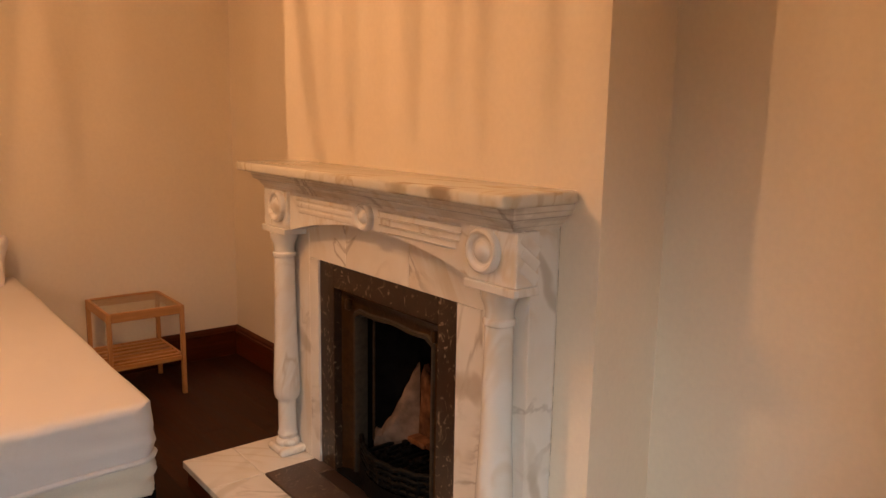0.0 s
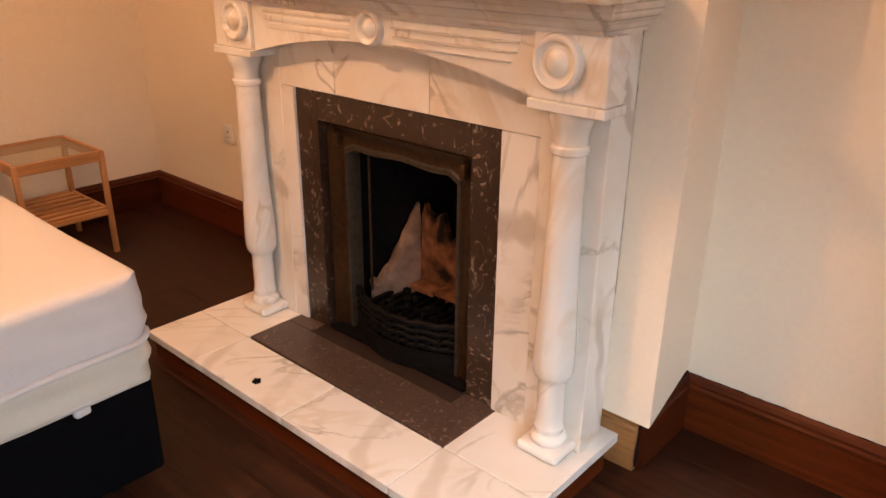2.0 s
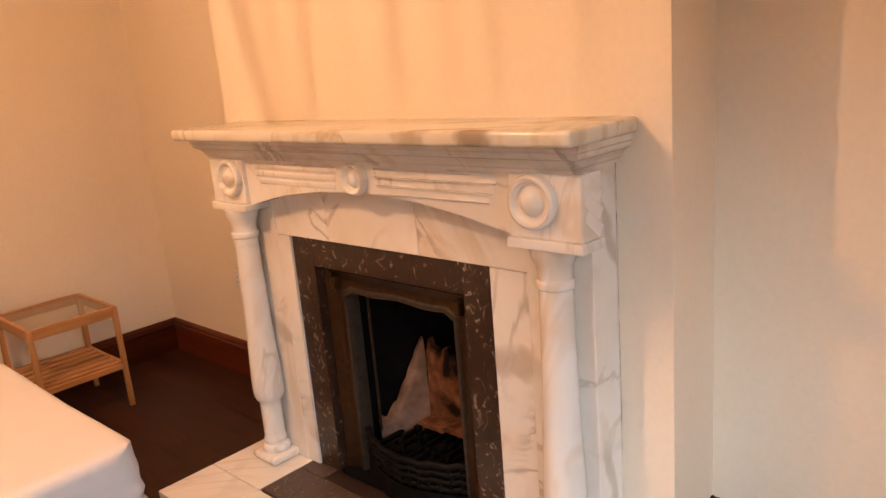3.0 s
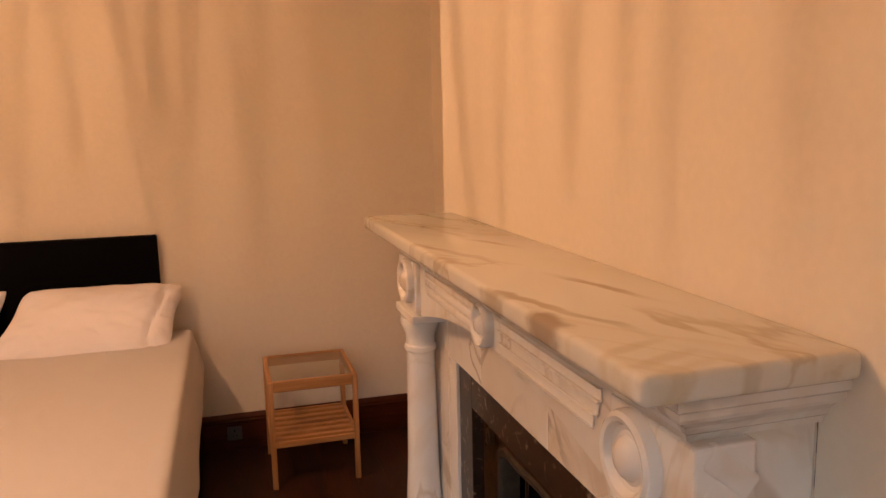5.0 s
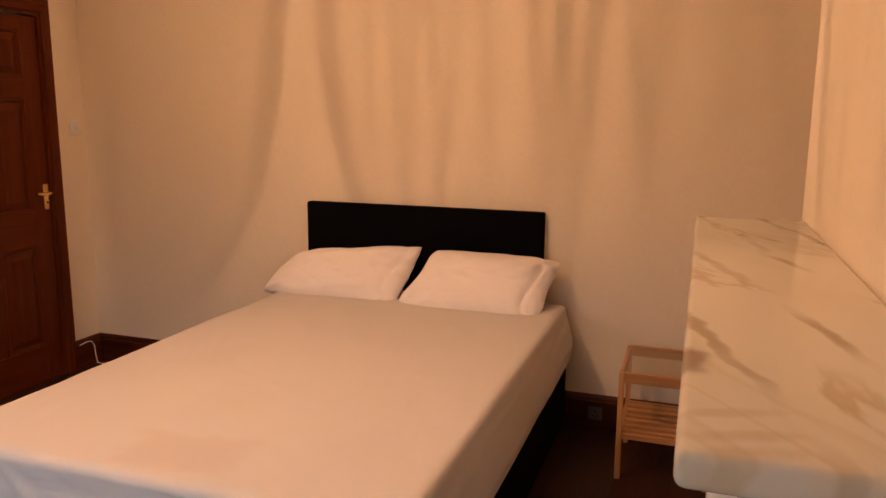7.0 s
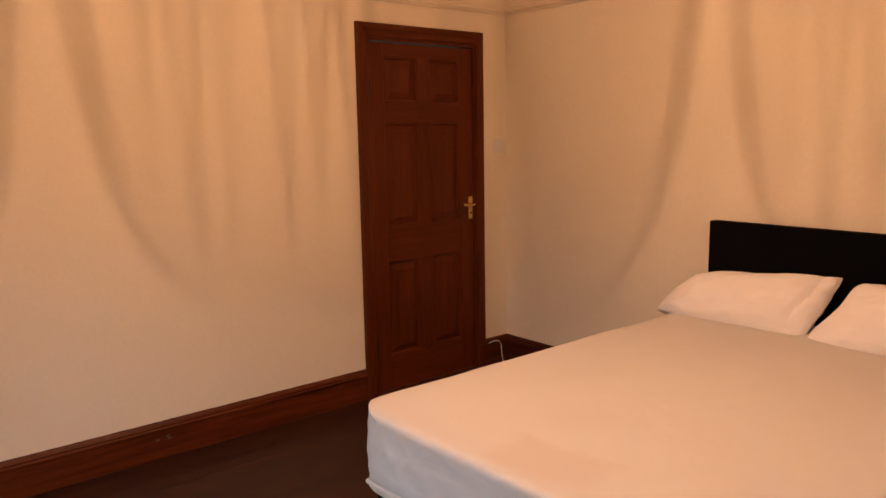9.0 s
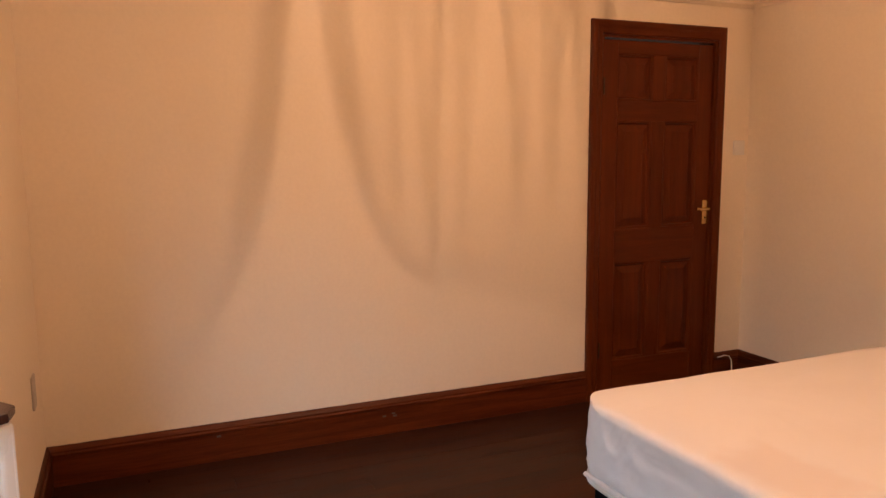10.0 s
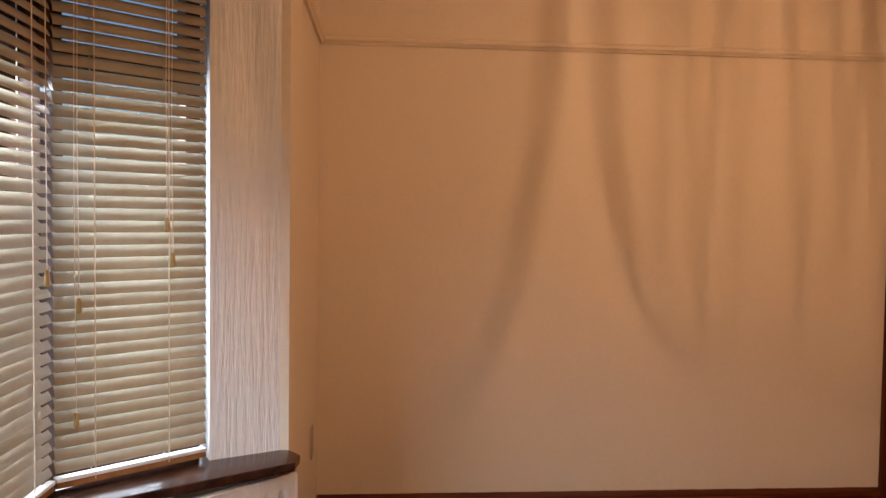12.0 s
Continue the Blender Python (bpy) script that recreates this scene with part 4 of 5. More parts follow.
part("frame", ring_frame([(0.301, 0.804, 1.484, 0), (0.301, 0.804, 1.430, 0), (0.294, 0.798, 1.422, 0), (0.284, 0.790, 1.423, 0), (0.270, 0.779, 1.434, 0), (0.242, 0.755, 1.442, 0.006), (0.236, 0.748, 1.440, 0.012)]), BRASSIRON, insert, "tarnished bronze moulded frame", True)
part("frame_edge", ring_frame([(0.237, 0.749, 1.442, 0.012), (0.233, 0.744, 1.434, 0.014), (0.223, 0.734, 1.434, 0.016), (0.219, 0.729, 1.444, 0.016), (0.219, 0.729, 1.486, 0.016)]), BEADIRON, insert, "worn grey iron edge", True)
for side in (-1, 1):
    part("boss", abox(1.414, fy(side * 0.252) - 0.011, 0.730, 1.438, fy(side * 0.252) + 0.011, 0.770, bevel=0.006), BRASSIRON, insert, smooth=True)
bm = bmesh.new()
# splayed cheeks, arched back and floor of the firebox
X0, X1 = 1.484, 1.760
rows = []
for x, hw, z in ((X0, 0.295, 0.855), (X1 - 0.06, 0.165, 0.80), (X1, 0.105, 0.76)):
    rows.append([bm.verts.new(p) for p in ((x, fy(-hw), HT), (x, fy(-hw), z), (x, fy(hw), z), (x, fy(hw), HT))])
for a, b in zip(rows, rows[1:]):
    for i in range(3):
        bm.faces.new((a[i], a[i + 1], b[i + 1], b[i]))
bm.faces.new(rows[-1])
part("firebox", bm, SOOT, insert, "soot-black firebox")
part("firebox_floor", abox(X0 - 0.09, fy(-0.29), HT + 0.001, X1, fy(0.29), HT + 0.012), SOOT, insert)
# fire-clay back and cheeks, their upper edges burnt away into the soot


def clay_slab(a, b, z0, tops, seed):
    """An upright slab of burnt clay from a to b in plan, its ragged top following tops."""
    bm = bmesh.new()
    n, rows = 18, 8
    d = Vector((b[0] - a[0], b[1] - a[1], 0)).normalized()
    back = Vector((abs(d.y), -d.x if d.y > 0 else d.x, 0)) * 0.022
    cols = []
    for i in range(n + 1):
        q = i / n
        k = min(int(q * (len(tops) - 1)), len(tops) - 2)
        f = q * (len(tops) - 1) - k
        top = tops[k] * (1 - f) + tops[k + 1] * f + 0.018 * noise.noise(Vector((q * 9, seed, 0))) + 0.012 * noise.noise(Vector((q * 25, seed, 4)))
        col = []
        for j in range(rows + 1):
            h = j / rows
            p = Vector((a[0] + (b[0] - a[0]) * q, a[1] + (b[1] - a[1]) * q, z0 + (top - z0) * h))
            w = 0.010 * noise.noise(p * 16) + 0.004 * noise.noise(p * 50)
            p += back.normalized() * (w + 0.020 * max(0, h - 0.8) / 0.2)
            col.append(bm.verts.new(p))
        col.append(bm.verts.new(col[-1].co + back))
        cols.append(col)
    for p, q in zip(cols, cols[1:]):
        for j in range(rows + 1):
            bm.faces.new((p[j], q[j], q[j + 1], p[j + 1]))
    bmesh.ops.recalc_face_normals(bm, faces=bm.faces)
    return bm


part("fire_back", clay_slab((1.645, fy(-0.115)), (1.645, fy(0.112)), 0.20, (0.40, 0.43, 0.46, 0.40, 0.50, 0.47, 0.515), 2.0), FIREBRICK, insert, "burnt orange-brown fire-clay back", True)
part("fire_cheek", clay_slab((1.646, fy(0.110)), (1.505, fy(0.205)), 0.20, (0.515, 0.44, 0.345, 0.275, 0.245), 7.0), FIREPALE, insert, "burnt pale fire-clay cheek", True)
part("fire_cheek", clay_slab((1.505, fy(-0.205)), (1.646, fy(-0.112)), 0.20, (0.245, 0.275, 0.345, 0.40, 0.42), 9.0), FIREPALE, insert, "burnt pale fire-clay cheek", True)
part("inner_edge", abox(1.486, fy(0.180), 0.24, 1.494, fy(0.187), 0.70, bevel=0.002, segs=1), BRASSIRON, insert)


def bow(t, depth, half):
    """Plan of the grate's bowed front."""
    return 1.455 - depth * math.cos(t * math.pi / 2), fy(half * t)


for k, z in enumerate((0.178, 0.204, 0.230, 0.256)):
    bm = tube([(*bow(-1 + i / 8, 0.062 + 0.004 * k, 0.212), z + 0.004 * math.sin(i * 2.2)) for i in range(17)], 0.0085 if k < 3 else 0.0105, steps=7)
    part("grate_bar", bm, IRON, insert, smooth=True)
for i in range(13):
    x, y = bow(-0.92 + 1.84 * i / 12, 0.066, 0.212)
    part("grate_post", lathe([(0.004, 0.168), (0.0075, 0.190), (0.005, 0.217), (0.0075, 0.243), (0.004, 0.262)], (x, y, 0), 7), IRON, insert, smooth=True)
bm = bmesh.new()
lo, hi = [], []
for i in range(17):
    x, y = bow(-1 + i / 8, 0.070, 0.216)
    lo.append(bm.verts.new((x - 0.010, y, HT + 0.002)))
    hi.append(bm.verts.new((x, y, 0.166)))
for i in range(16):
    bm.faces.new((lo[i], lo[i + 1], hi[i + 1], hi[i]))
part("ash_cover", bm, IRON, insert, "bowed iron ash-pan cover", True)
for i in range(11):
    y = fy(-0.17 + 0.034 * i)
    part("grate_bar", abox(1.425, y - 0.006, 0.205, 1.64, y + 0.006, 0.219, bevel=0.002, segs=1), IRON, insert)
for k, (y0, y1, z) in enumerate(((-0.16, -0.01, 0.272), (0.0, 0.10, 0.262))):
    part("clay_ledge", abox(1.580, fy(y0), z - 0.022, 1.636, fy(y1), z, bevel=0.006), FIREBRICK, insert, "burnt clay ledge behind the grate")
rub = bmesh.new()
for k in range(26):
    q = bmesh.ops.create_icosphere(rub, subdivisions=1, radius=random.uniform(0.007, 0.016))
    bmesh.ops.transform(rub, matrix=Matrix.Translation((random.uniform(1.45, 1.60), fy(random.uniform(-0.15, 0.15)), 0.222 + random.uniform(0, 0.01))) @ Matrix.Rotation(k, 4, "Z"), verts=q["verts"])
tagged(part("ash", rub, SOOT, insert, "charred lumps on the grate"), kind="stuff")

# hearth
hearth = thing("hearth", (1.23, FY, 0), "raised white marble hearth with a dark brown stone inlay", "hearth")
HX, HY0, HY1 = 0.967, 1.195, 2.638
part("plinth", abox(HX + 0.014, HY0 + 0.014, 0.0, XB, HY1 - 0.014, 0.072), SKIRT, hearth, "red-brown wooden plinth under the slabs")
G = 0.0009
for x0, x1, y0, y1 in ((HX, 1.170, HY0, 1.504), (HX, 1.170, 1.504, 1.922), (HX, 1.170, 1.922, 2.360), (HX, 1.170, 2.360, HY1), (1.170, XK - 0.020, HY0, 1.504), (1.170, XB, 2.360, HY1)):
    part("marble_slab", abox(x0 + G, y0 + G, 0.072, x1 - G, y1 - G, HT, bevel=0.003), HEARTHMARBLE, hearth)
for x0, x1, y0, y1 in ((1.176, 1.335, 1.504, 2.360), (1.335, 1.452, 1.504, 1.622), (1.335, 1.452, 2.240, 2.360)):
    part("stone_slab", abox(x0 + G, y0 + G, 0.072, x1 - G, y1 - G, HT - 0.0005, bevel=0.0015, segs=1), HEARTHSTONE, hearth, "dark brown fossil marble slab")
INLAY = mat("dark_brown_hearth_tile", (0.030, 0.0185, 0.0135), 0.3, vary=0.15, scale=30)
part("inner_tile", abox(1.335 + G, 1.622 + G, 0.072, 1.452, 2.240 - G, HT - 0.002, bevel=0.001, segs=1), INLAY, hearth)
bm = bmesh.new()
for a in range(5):
    b = bmesh.ops.create_cube(bm, size=0.008)
    bmesh.ops.transform(bm, matrix=Matrix.Translation((1.027 + 0.008 * math.cos(a * 1.3), 2.112 + 0.008 * math.sin(a * 1.3), HT + 0.004)) @ Matrix.Rotation(a, 4, "Z"), verts=b["verts"])
solid("black_crumb", bm, SOOT, "small black crumb lying on the marble hearth", "debris")


# ---- bed ----
def cushion(lo, hi, r, cuts, ripple=0.0, freq=4.0, bm=None, crowd=0.55):
    """A box with round edges of radius r, finely divided, its skin rippled."""
    bm = bm or bmesh.new()
    lo, hi = Vector(lo), Vector(hi)
    c = bmesh.ops.create_cube(bm, size=2)
    bmesh.ops.subdivide_edges(bm, edges=list(bm.edges), cuts=cuts, use_grid_fill=True)
    mid, half = (lo + hi) / 2, (hi - lo) / 2
    for v in bm.verts:
        # crowd the divisions towards the edges
        p = Vector([math.copysign(abs(x) ** crowd, x) for x in v.co])
        q = Vector([p[i] * half[i] for i in range(3)])
        core = Vector([max(-(half[i] - r), min(half[i] - r, q[i])) for i in range(3)])
        d = q - core
        if d.length > 1e-6:
            q = core + d.normalized() * r
        v.co = mid + q
        if ripple:
            w = noise.noise(v.co * freq) + 0.5 * noise.noise(v.co * freq * 2.7 + Vector((7, 3, 1)))
            v.co += (d.normalized() if d.length > 1e-6 else Vector((0, 0, 1))) * w * ripple
    return bm


BX0, BX1, BY0, BY1 = -0.735, 0.672, 1.955, 4.025
bed = thing("bed", (-0.03, 3.0, 0), "double divan bed with black base and white fitted sheet", "bed")
part("divan_base", abox(BX0 + 0.035, BY0 + 0.070, 0.045, BX1 + 0.010, BY1, 0.356, bevel=0.014, segs=3), DIVAN, bed, "black fabric divan base", True)


def hem_at(x, y):
    """Height of the fitted sheet's hem: drawn up at one corner of the foot end."""
    u = max(0, min(1, (x + 0.55) / 1.15))
    v = max(0, min(1, (y - BY0 - 0.05) / 0.55))
    return 0.392 + (0.072 * u * u * (3 - 2 * u)) * (1 - v) ** 1.5 - 0.05 * v + 0.006 * noise.noise(Vector((x * 3.2, y * 3.2, 1)))


bm = cushion((BX0, BY0, 0.342), (BX1, BY1, 0.622), 0.026, 56, 0.003, 3.2, crowd=0.46)
for v in bm.verts:
    # corners of the foot end are round in plan
    for cx, sx, rr in ((BX0, 1, 0.15), (BX1, -1, 0.065)):
        q = Vector(((v.co.x - cx) * sx - rr, v.co.y - BY0 - rr))
        if q.x < 0 and q.y < 0 and q.length > rr:
            q *= rr / q.length * (1 - 0.02)
            v.co.x, v.co.y = cx + sx * (q.x + rr), BY0 + rr + q.y
    x, y, z = v.co
    # sheet drawn in under the mattress, with slanting pulls at its sides and corners
    low_share = max(0, min(1, (0.61 - z) / 0.10)) * max(0, min(1, (z - 0.355) / 0.06))
    hem = hem_at(x, y)
    over = max(0, min(1, (z - hem) / 0.014))
    pull = low_share * (0.008 * over * over * (3 - 2 * over) + 0.0022 * math.sin(8 * (x - y) + 75 * z + 3 * noise.noise(Vector((x * 3, y * 3, z * 6)))) + 0.004 * noise.noise(Vector((x * 3, y * 3, z * 5))))
    # slanting folds of the sheet near the corners of the foot end and along one side
    if y < BY0 + 0.05:
        for x0, slant, high, wide in ((BX0 + 0.15, 0.9, 0.010, 0.014), (BX0 + 0.25, 1.3, 0.012, 0.018), (BX0 + 0.34, 1.7, 0.008, 0.016), (BX1 - 0.30, -2.0, 0.005, 0.02)):
            pull += low_share * high * math.exp(-((x - x0 - slant * (0.61 - z)) / wide) ** 2)
    if x > BX1 - 0.05:
        for y0, slant in ((2.5, 2.6), (2.9, 3.2), (3.3, 2.4)):
            pull += low_share * 0.006 * math.exp(-((y - y0 + slant * (0.61 - z)) / 0.035) ** 2)
        pull += 0.030 * max(0, min(1, (0.60 - z) / 0.16)) * max(0, min(1, (y - BY0 - 0.1) / 0.4))
    n_out = Vector((-1 if x < BX0 + 0.05 else 1 if x > BX1 - 0.05 else 0, -1 if y < BY0 + 0.05 else 0, 0))
    v.co += n_out * pull
    if z > 0.59:
        v.co.z += 0.004 * noise.noise(Vector((x * 2.2, y * 2.2, 3))) + 0.0022 * noise.noise(Vector((x * 9, y * 2.5, 8)))
mattress = part("mattress", bm, SHEET, bed, "mattress in a white fitted sheet, creased at the corners", True)
pts = []
for cx, cy, a0 in ((BX1 - 0.09, BY0 + 0.09, -90), (BX1 - 0.09, BY1 - 0.09, 0), (BX0 + 0.09, BY1 - 0.09, 90), (BX0 + 0.13, BY0 + 0.13, 180)):
    for k in range(6):
        a = radians(a0 + 18 * k)
        pts.append((cx + (0.082 if cx > 0 or cy > 3 else 0.122) * math.cos(a), cy + (0.082 if cx > 0 or cy > 3 else 0.122) * math.sin(a), 0.364 + 0.003 * math.sin(k * 2 + a0)))
TICKING = mat("cream_mattress_ticking", (0.56, 0.52, 0.44), 0.85, bump=0.2, scale=300, vary=0.03, spec=0.2)
mattress.data.materials.append(TICKING)
for f in mattress.data.polygons:
    c = f.center
    if c.z < hem_at(c.x, c.y) - 0.004 and c.z > 0.346:
        f.material_index = 1
roll = []
for k in range(61):
    x = BX0 + 0.10 + (BX1 - BX0 - 0.17) * k / 60
    roll.append((x, BY0 - 0.006, hem_at(x, BY0) - 0.002))
for k in range(1, 6):
    a = radians(-90 + 18 * k)
    x, y = BX1 - 0.07 + 0.074 * math.cos(a), BY0 + 0.068 + 0.074 * math.sin(a)
    roll.append((x, y, hem_at(x, y) - 0.002))
for k in range(1, 13):
    y = BY0 + 0.068 + 0.032 * k
    roll.append((BX1 + 0.004, y, hem_at(BX1, y) - 0.002))
part("hem", tube(roll, 0.0085, steps=8), SHEET, mattress, "rolled hem of the fitted sheet", True)
part("piping", tube(pts + pts[:1], 0.008, steps=8), SHEET, mattress, "rolled mattress edge", True)
part("headboard", abox(-0.695, 4.030, 0.30, 0.548, 4.086, 1.046, bevel=0.008, segs=3), DIVAN, bed, "black fabric headboard", True)
for x in (BX0 + 0.10, BX1 - 0.10):
    for y in (BY0 + 0.14, BY1 - 0.14):
        part("castor", lathe([(0.012, 0.0), (0.022, 0.006), (0.022, 0.030), (0.014, 0.046)], (x, y, 0), 14), IRON, bed, smooth=True)
part("cloth_tag", cushion((BX0 + 0.16, BY0 + 0.044, 0.296), (BX0 + 0.195, BY0 + 0.069, 0.346), 0.009, 5, 0.004, 30), SHEET, bed, "loose end of the sheet")
part("cloth_tag", cushion((BX1 - 0.19, BY0 + 0.044, 0.303), (BX1 - 0.15, BY0 + 0.069, 0.346), 0.009, 5, 0.004, 30), SHEET, bed, "loose end of the sheet")


def pillow(m, label, w, h, seed, skew, corners):
    """A soft pillow in a plain case, its open end gathered at one side."""
    bm = bmesh.new()
    nu, nv = 64, 44
    sides = []
    for s in (1, -1):
        rows = []
        for i in range(nu + 1):
            row = []
            for j in range(nv + 1):
                u, v = -1 + 2 * i / nu, -1 + 2 * j / nv
                full = max(0, (1 - abs(u) ** 4.0)) ** 0.52 * max(0, (1 - abs(v) ** 3.0)) ** 0.50
                # sides hollow between pointed corners
                x = u * w / 2 * (1 - 0.015 * (1 - v * v) * u * u + 0.012 * math.sin(5 * v + seed) * abs(u) ** 4) + skew * v
                y = v * h / 2 * (1 - 0.010 * (1 - u * u) * v * v + 0.020 * math.sin(4 * u + 2 * seed))
                for (cx, cy), wt in zip(corners, ((1 - u) * (1 - v), (1 + u) * (1 - v), (1 - u) * (1 + v), (1 + u) * (1 + v))):
                    x, y = x + cx * wt / 4, y + cy * wt / 4
                # blunt corners
                blunt = 1 - 0.045 * (u * v) ** 6
                x, y = x * blunt, y * blunt
                q = Vector((u * 2.2 + seed, v * 2.2, seed * 3))
                z = s * 0.084 * full + 0.012 * noise.noise(q) + 0.007 * noise.noise(q * 2.8) * full
                # folds that run in from the corners and across the case
                for cu, cv in ((1, 1), (1, -1), (-1, 1), (-1, -1)):
                    du, dv = 1 - u * cu, (1 - v * cv) * h / w
                    dist = math.hypot(du, dv)
                    z += s * 0.0045 * math.exp(-dist * 2.6) * math.sin(13 * math.atan2(dv, du + 1e-6) + seed + cu) * min(1, dist * 4)
                z += s * 0.0030 * full * math.sin(11 * u + 7 * v + 5 * noise.noise(q * 1.3))
                # gathered open end
                z += s * 0.010 * max(0, u - 0.74) / 0.26 * math.sin(v * 14 + seed + 2 * noise.noise(q * 2)) * (0.3 + full)
                z -= s * 0.024 * math.exp(-((u - 0.78 - 0.03 * math.sin(4 * v)) / 0.045) ** 2) * full
                row.append(bm.verts.new((x, y, z)) if s == 1 or 0 < i < nu and 0 < j < nv else sides[0][i][j])
            rows.append(row)
        sides.append(rows)
        for i in range(nu):
            for j in range(nv):
                f = (rows[i][j], rows[i + 1][j], rows[i + 1][j + 1], rows[i][j + 1])
                bm.faces.new(f if s == 1 else tuple(reversed(f)))
    bm.transform(m)
    return solid("pillow", bm, PILLOW, label, "pillow", smooth=True, group="pillows on the bed")


pillow(Matrix.Translation((-0.395, 3.895, 0.714)) @ Matrix.Rotation(radians(3), 4, "Y") @ Matrix.Rotation(radians(48), 4, "X"), "white cotton pillow slumped to one side against the headboard", 0.62, 0.33, 1.7, 0.085, ((-0.040, -0.006), (0.060, 0.010), (-0.080, -0.080), (-0.050, 0.044)))
pillow(Matrix.Translation((0.280, 3.895, 0.716)) @ Matrix.Rotation(radians(-1), 4, "Y") @ Matrix.Rotation(radians(50), 4, "X"), "plump white cotton pillow with a gathered end against the headboard", 0.67, 0.335, 4.1, 0.03, ((-0.040, -0.016), (-0.012, -0.026), (0.055, 0.004), (0.010, -0.020)))

# ---- bedside table ----
NX0, NX1, NY0, NY1, NZ = 0.966, 1.338, 3.592, 3.988, 0.468
table = thing("bedside_table", ((NX0 + NX1) / 2, (NY0 + NY1) / 2, 0), "small bamboo bedside table with a glass top and slatted shelf", "bedside table")
L = 0.022
for x in (NX0, NX1 - L):
    for y in (NY0, NY1 - L):
        part("leg", abox(x, y, 0, x + L, y + L, NZ - 0.002, bevel=0.003), BAMBOOZ, table, smooth=True)
for y in (NY0 + 0.002, NY1 - 0.018):
    part("top_rail", abox(NX0 + L, y, NZ - 0.046, NX1 - L, y + 0.016, NZ, bevel=0.003), BAMBOO, table)
    part("shelf_rail", abox(NX0 + L, y, 0.180, NX1 - L, y + 0.016, 0.205, bevel=0.003), BAMBOO, table)
for x in (NX0 + 0.002, NX1 - 0.018):
    part("top_rail", abox(x, NY0 + L, NZ - 0.046, x + 0.016, NY1 - L, NZ, bevel=0.003), BAMBOO, table)
    part("shelf_rail", abox(x, NY0 + L, 0.180, x + 0.016, NY1 - L, 0.205, bevel=0.003), BAMBOO, table)
for i in range(6):
    y = NY0 + 0.036 + i * 0.0585
    part("slat", abox(NX0 + 0.019, y, 0.190, NX1 - 0.019, y + 0.027, 0.206, bevel=0.002, segs=1), BAMBOO, table)
part("glass_top", abox(NX0 + 0.019, NY0 + 0.019, NZ - 0.012, NX1 - 0.019, NY1 - 0.019, NZ - 0.006), TABLEGLASS, table, "clear glass inset top")


# ---- small fittings ----
def face_plate(name, m, w, h, label, category, detail, material=PLASTIC):
    """A square plastic plate on a wall, its face towards +z of m."""
    t = thing(name, m.translation, label, category)
    bm = abox(-w / 2, -h / 2, 0, w / 2, h / 2, 0.009, bevel=0.004)
    bm.transform(m)
    part("plate", bm, material, t, smooth=True)
    for x0, y0, x1, y1, dz, ma in detail:
        bm = abox(x0, y0, 0.008, x1, y1, 0.009 + dz, bevel=0.0008, segs=1)
        bm.transform(m)
        part("rocker" if ma is PLASTIC else "pin_hole", bm, ma, t)
    return t


HOLES = ((-0.003, 0.008, 0.003, 0.018, 0.0004, SOOT), (-0.014, -0.014, -0.006, -0.009, 0.0004, SOOT), (0.006, -0.014, 0.014, -0.009, 0.0004, SOOT))
to_south = Matrix.Rotation(radians(90), 4, "X")
to_west = Matrix.Rotation(radians(-90), 4, "Z") @ to_south
to_east = Matrix.Rotation(radians(90), 4, "Z") @ to_south
to_north = Matrix.Rotation(radians(180), 4, "Z") @ to_south
GREYPLATE = mat("pale_grey_plate", (0.46, 0.41, 0.36), 0.5, vary=0.05)
face_plate("wall_socket", Matrix.Translation((0.822, YN - 0.020, 0.085)) @ to_south, 0.066, 0.066, "greyed plastic power socket on the dark skirting board", "socket", HOLES, OLDPLASTIC)
face_plate("wall_socket", Matrix.Translation((XE, 3.393, 0.481)) @ to_west, 0.086, 0.086, "white plastic power socket on the alcove wall", "socket", HOLES)
face_plate("light_switch", Matrix.Translation((XW, 4.018, 1.405)) @ to_east, 0.086, 0.086, "white plastic light switch beside the door", "light switch", ((-0.006, -0.011, 0.006, 0.011, 0.004, PLASTIC),))
face_plate("wall_plate", Matrix.Translation((-1.875, YS, 0.505)) @ to_north, 0.075, 0.130, "plain grey cover plate low on the wall", "wall plate", (), GREYPLATE)
cable = tube([(XW + 0.030, 3.90, 0.150), (XW + 0.034, 3.95, 0.158), (XW + 0.036, 3.985, 0.150), (XW + 0.036, 4.005, 0.118), (XW + 0.034, 4.010, 0.070), (XW + 0.040, 4.015, 0.010), (XW + 0.10, 4.02, 0.005)], 0.0032, steps=7)
solid("cable", cable, PLASTIC, "thin white cable lying along the skirting board", "cable", smooth=True)

# ---- ceiling pendant ----
# out of view; lamp inferred from its shadows, shade form assumed
pend = thing("ceiling_pendant", (LAMP.x, LAMP.y, ZC), "unseen ceiling pendant lamp with an assumed cage of glass rods that streaks the walls", "ceiling lamp")
part("ceiling_rose", lathe([(0.055, ZC), (0.052, ZC - 0.012), (0.020, ZC - 0.024), (0.006, ZC - 0.030)], (LAMP.x, LAMP.y, 0), 24), BRASS, pend, smooth=True)
part("flex", tube([(LAMP.x, LAMP.y, ZC - 0.02), (LAMP.x, LAMP.y, LAMP.z + 0.10)], 0.004), PLASTIC, pend)
part("lamp_holder", lathe([(0.010, 0.110), (0.019, 0.100), (0.019, 0.062), (0.016, 0.058)], tuple(LAMP), 16), BRASS, pend, smooth=True)
RC = 0.26
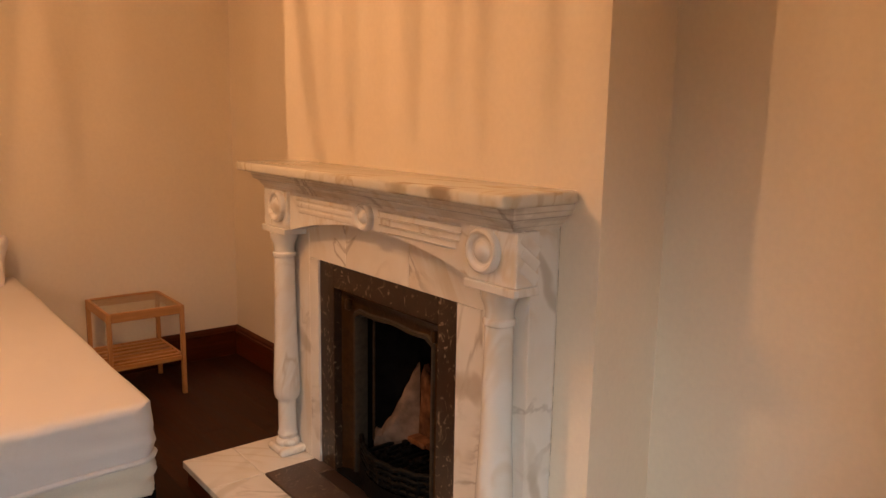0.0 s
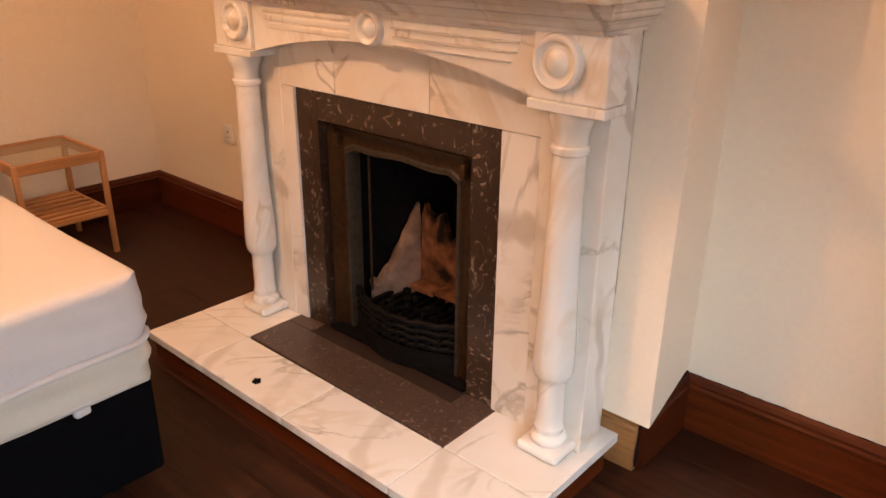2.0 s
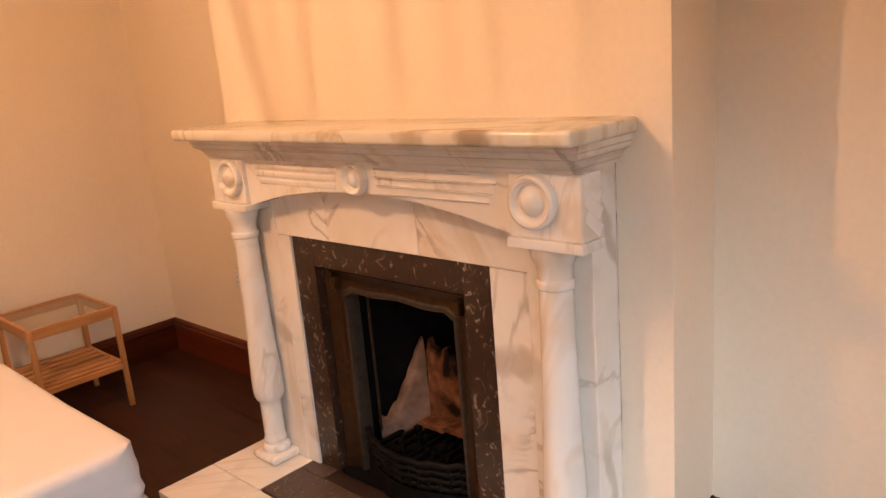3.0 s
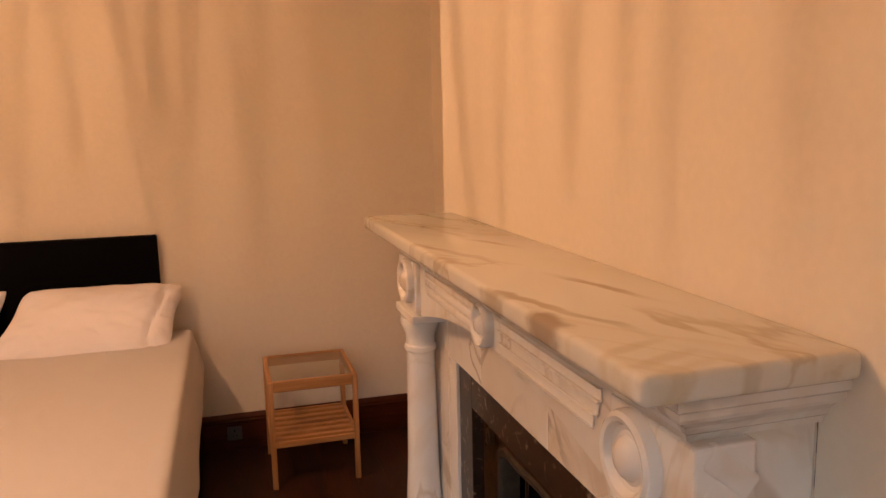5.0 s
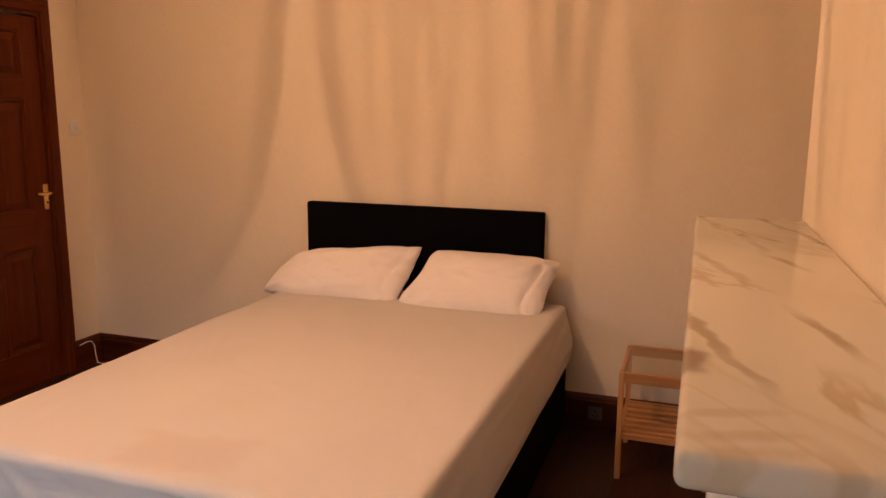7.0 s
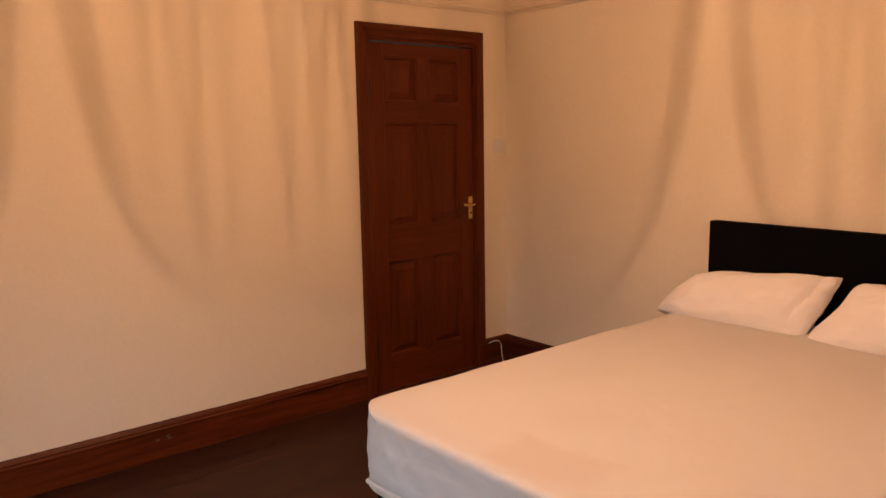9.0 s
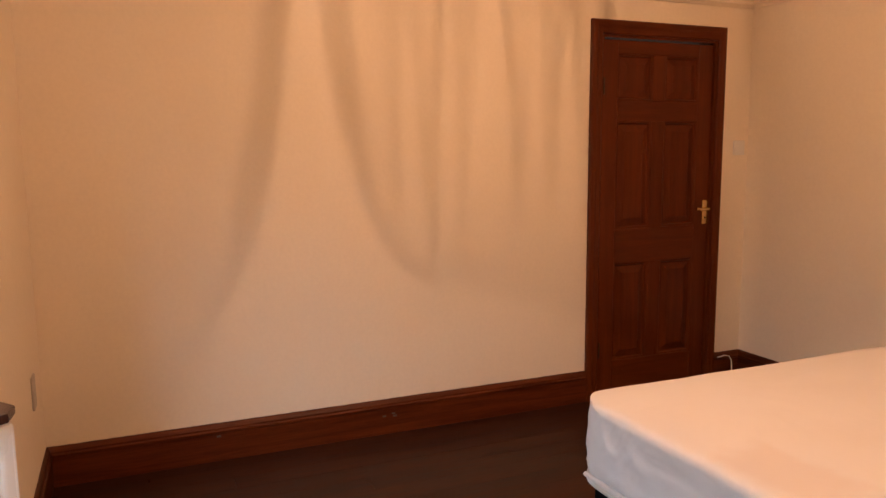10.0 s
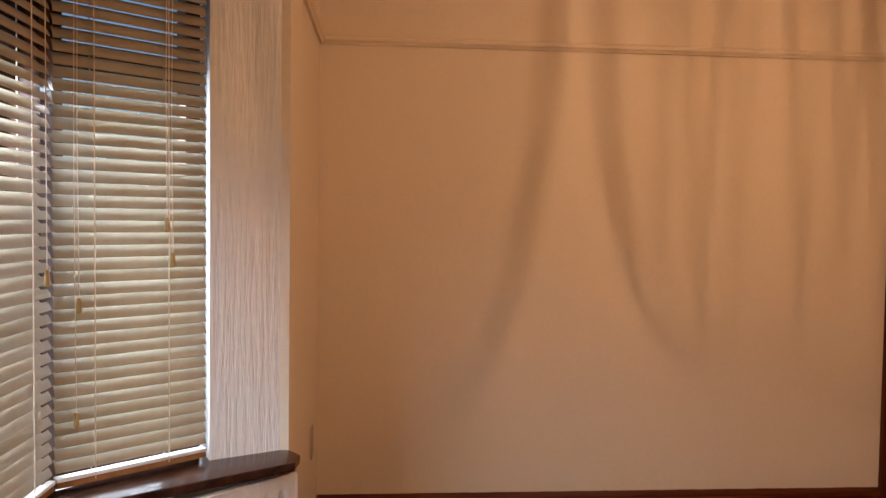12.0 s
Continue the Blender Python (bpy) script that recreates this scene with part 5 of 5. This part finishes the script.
hoop = part("hoop", tube([(LAMP.x + RC * math.cos(a * math.pi / 18), LAMP.y + RC * math.sin(a * math.pi / 18), LAMP.z + 0.074) for a in range(37)], 0.004), BRASS, pend, smooth=True)
for k in range(3):
    a = k * 2 * math.pi / 3
    part("spoke", tube([(LAMP.x, LAMP.y, LAMP.z + 0.074), (LAMP.x + RC * math.cos(a), LAMP.y + RC * math.sin(a), LAMP.z + 0.074)], 0.003), BRASS, pend)
# rods and petals are added to cast the streaked shade on the walls
ROD_D = glass("streak_rod_dark", (1.0, 0.95, 0.90), 0.1, 0.80)
ROD_L = glass("streak_rod_pale", (1.0, 0.985, 0.96), 0.1, 0.968)


def rod(az, spread, radius, material, lowest, curl, taper=0.25):
    """An assumed hanging rod that shades a streak of wall: upright at its top, swinging aside towards its foot."""
    pts = []
    for k in range(23):
        q = k / 22
        e = radians(20 - (20 + lowest) * q)
        a = radians(az + spread * q ** 3.0 + curl * max(0, q - 0.80) ** 1.5 * 60)
        pts.append((LAMP.x + RC * math.cos(a), LAMP.y + RC * math.sin(a), LAMP.z + RC * (math.tan(e) - 0.085)))
    part("glass_rod", tube(pts, radius, steps=8, taper=taper), material, pend, smooth=True)


GAPS = [(20, 1, 1), (106.5, 1, 2.2), (199.2, 1.9, 1.3), (290, 1, 1)]       # gaps between the petals
for c, curl_a, curl_b in GAPS:
    for s, curl in ((-1, curl_a), (1, curl_b)):
        rod(c + s * 2.7, s * 10.5, 0.0065, ROD_D, 42, s * curl, 0.36 if curl > 1.5 else 0.25)
    rod(c - 10.5, -1.0, 0.009, ROD_L, 36, 0, 1.0)
    rod(c - 16.0, -1.0, 0.019, ROD_L, 38, 0, 1.0)
    for off in (22, 29, 35, 41, 47, 53, 60, 66):
        rod(c - off + random.uniform(-1.2, 1.2), random.uniform(-1.5, 0.5), random.choice((0.011, 0.016, 0.023)), ROD_L, 35 - 0.12 * off + random.uniform(-5, 5) + 6, 0, 1.0)


def swag(c0, curl0, c1, curl1):
    """One petal of the shade: a curved sheet of pale glass, its foot hanging in a swag between two gaps."""
    def foot(off, curl):
        for k in range(101):
            q = k / 100
            if 3.4 + 10.5 * q ** 3.0 + curl * max(0, q - 0.80) ** 1.5 * 60 >= off:
                return max(20 - 62 * q, -36.5)
        return -36.5
    bm = bmesh.new()
    n, m = 44, 6
    rows = []
    for r in (RC - 0.012, RC - 0.0145):
        grid = []
        for i in range(n + 1):
            a = c0 + 3.4 + (c1 - c0 - 6.8) * i / n
            low = max(foot(a - c0, curl0), foot(c1 - a, curl1))
            low -= 2.5 * math.sin(math.pi * i / n) ** 2
            grid.append([bm.verts.new((LAMP.x + r * math.cos(radians(a)), LAMP.y + r * math.sin(radians(a)), LAMP.z + r * (math.tan(radians(21 + (low - 21) * j / m)) - 0.085))) for j in range(m + 1)])
        rows.append(grid)
    for grid in rows:
        for i in range(n):
            for j in range(m):
                bm.faces.new((grid[i][j], grid[i + 1][j], grid[i + 1][j + 1], grid[i][j + 1]))
    for i in range(n):
        bm.faces.new((rows[0][i][m], rows[0][i + 1][m], rows[1][i + 1][m], rows[1][i][m]))
    bmesh.ops.recalc_face_normals(bm, faces=bm.faces)
    part("shade_petal", bm, PETAL, pend, "pale tinted glass petal with a swagged foot")


PETAL = glass("tinted_glass_petal", (1.0, 0.985, 0.965), 0.1, 0.945)
for (c0, _, g0), (c1, g1, _) in zip(GAPS, GAPS[1:] + [(GAPS[0][0] + 360, *GAPS[0][1:])]):
    swag(c0, g0, c1, g1)

# ---- floor ----
bm = abox(XW - T, -0.46, -0.10, XE + T, YN + T, -0.014)
floor = solid("floor", bm, FLOORWOOD, "dark brown wooden floorboards, lightly worn", "floor", "structure")
BW = 0.121
stock = {}
x = XW - 0.02
while x < XE + 0.02:
    y = -0.46 if P0.x < x + BW and x < D0.x else YS - T
    first = random.uniform(0.3, 1.0)
    while y < YN:
        length = random.choice((1.15, 1.35, 1.55)) * first
        first = 1.0
        y1 = min(y + length, YN + 0.02)
        key = round(y1 - y, 2)
        if key not in stock:
            stock[key] = mesh_of("floorboard", abox(0.0001, 0.0001, -0.014, BW - 0.0001, key - 0.0001, 0.0, bevel=0.00025, segs=1), FLOORWOOD)
        if key > 0.05:
            b = new("floorboard", stock[key])
            b.parent = floor
            b.location = (x, y, random.uniform(-0.0003, 0.0))
        y = y1
    x += BW
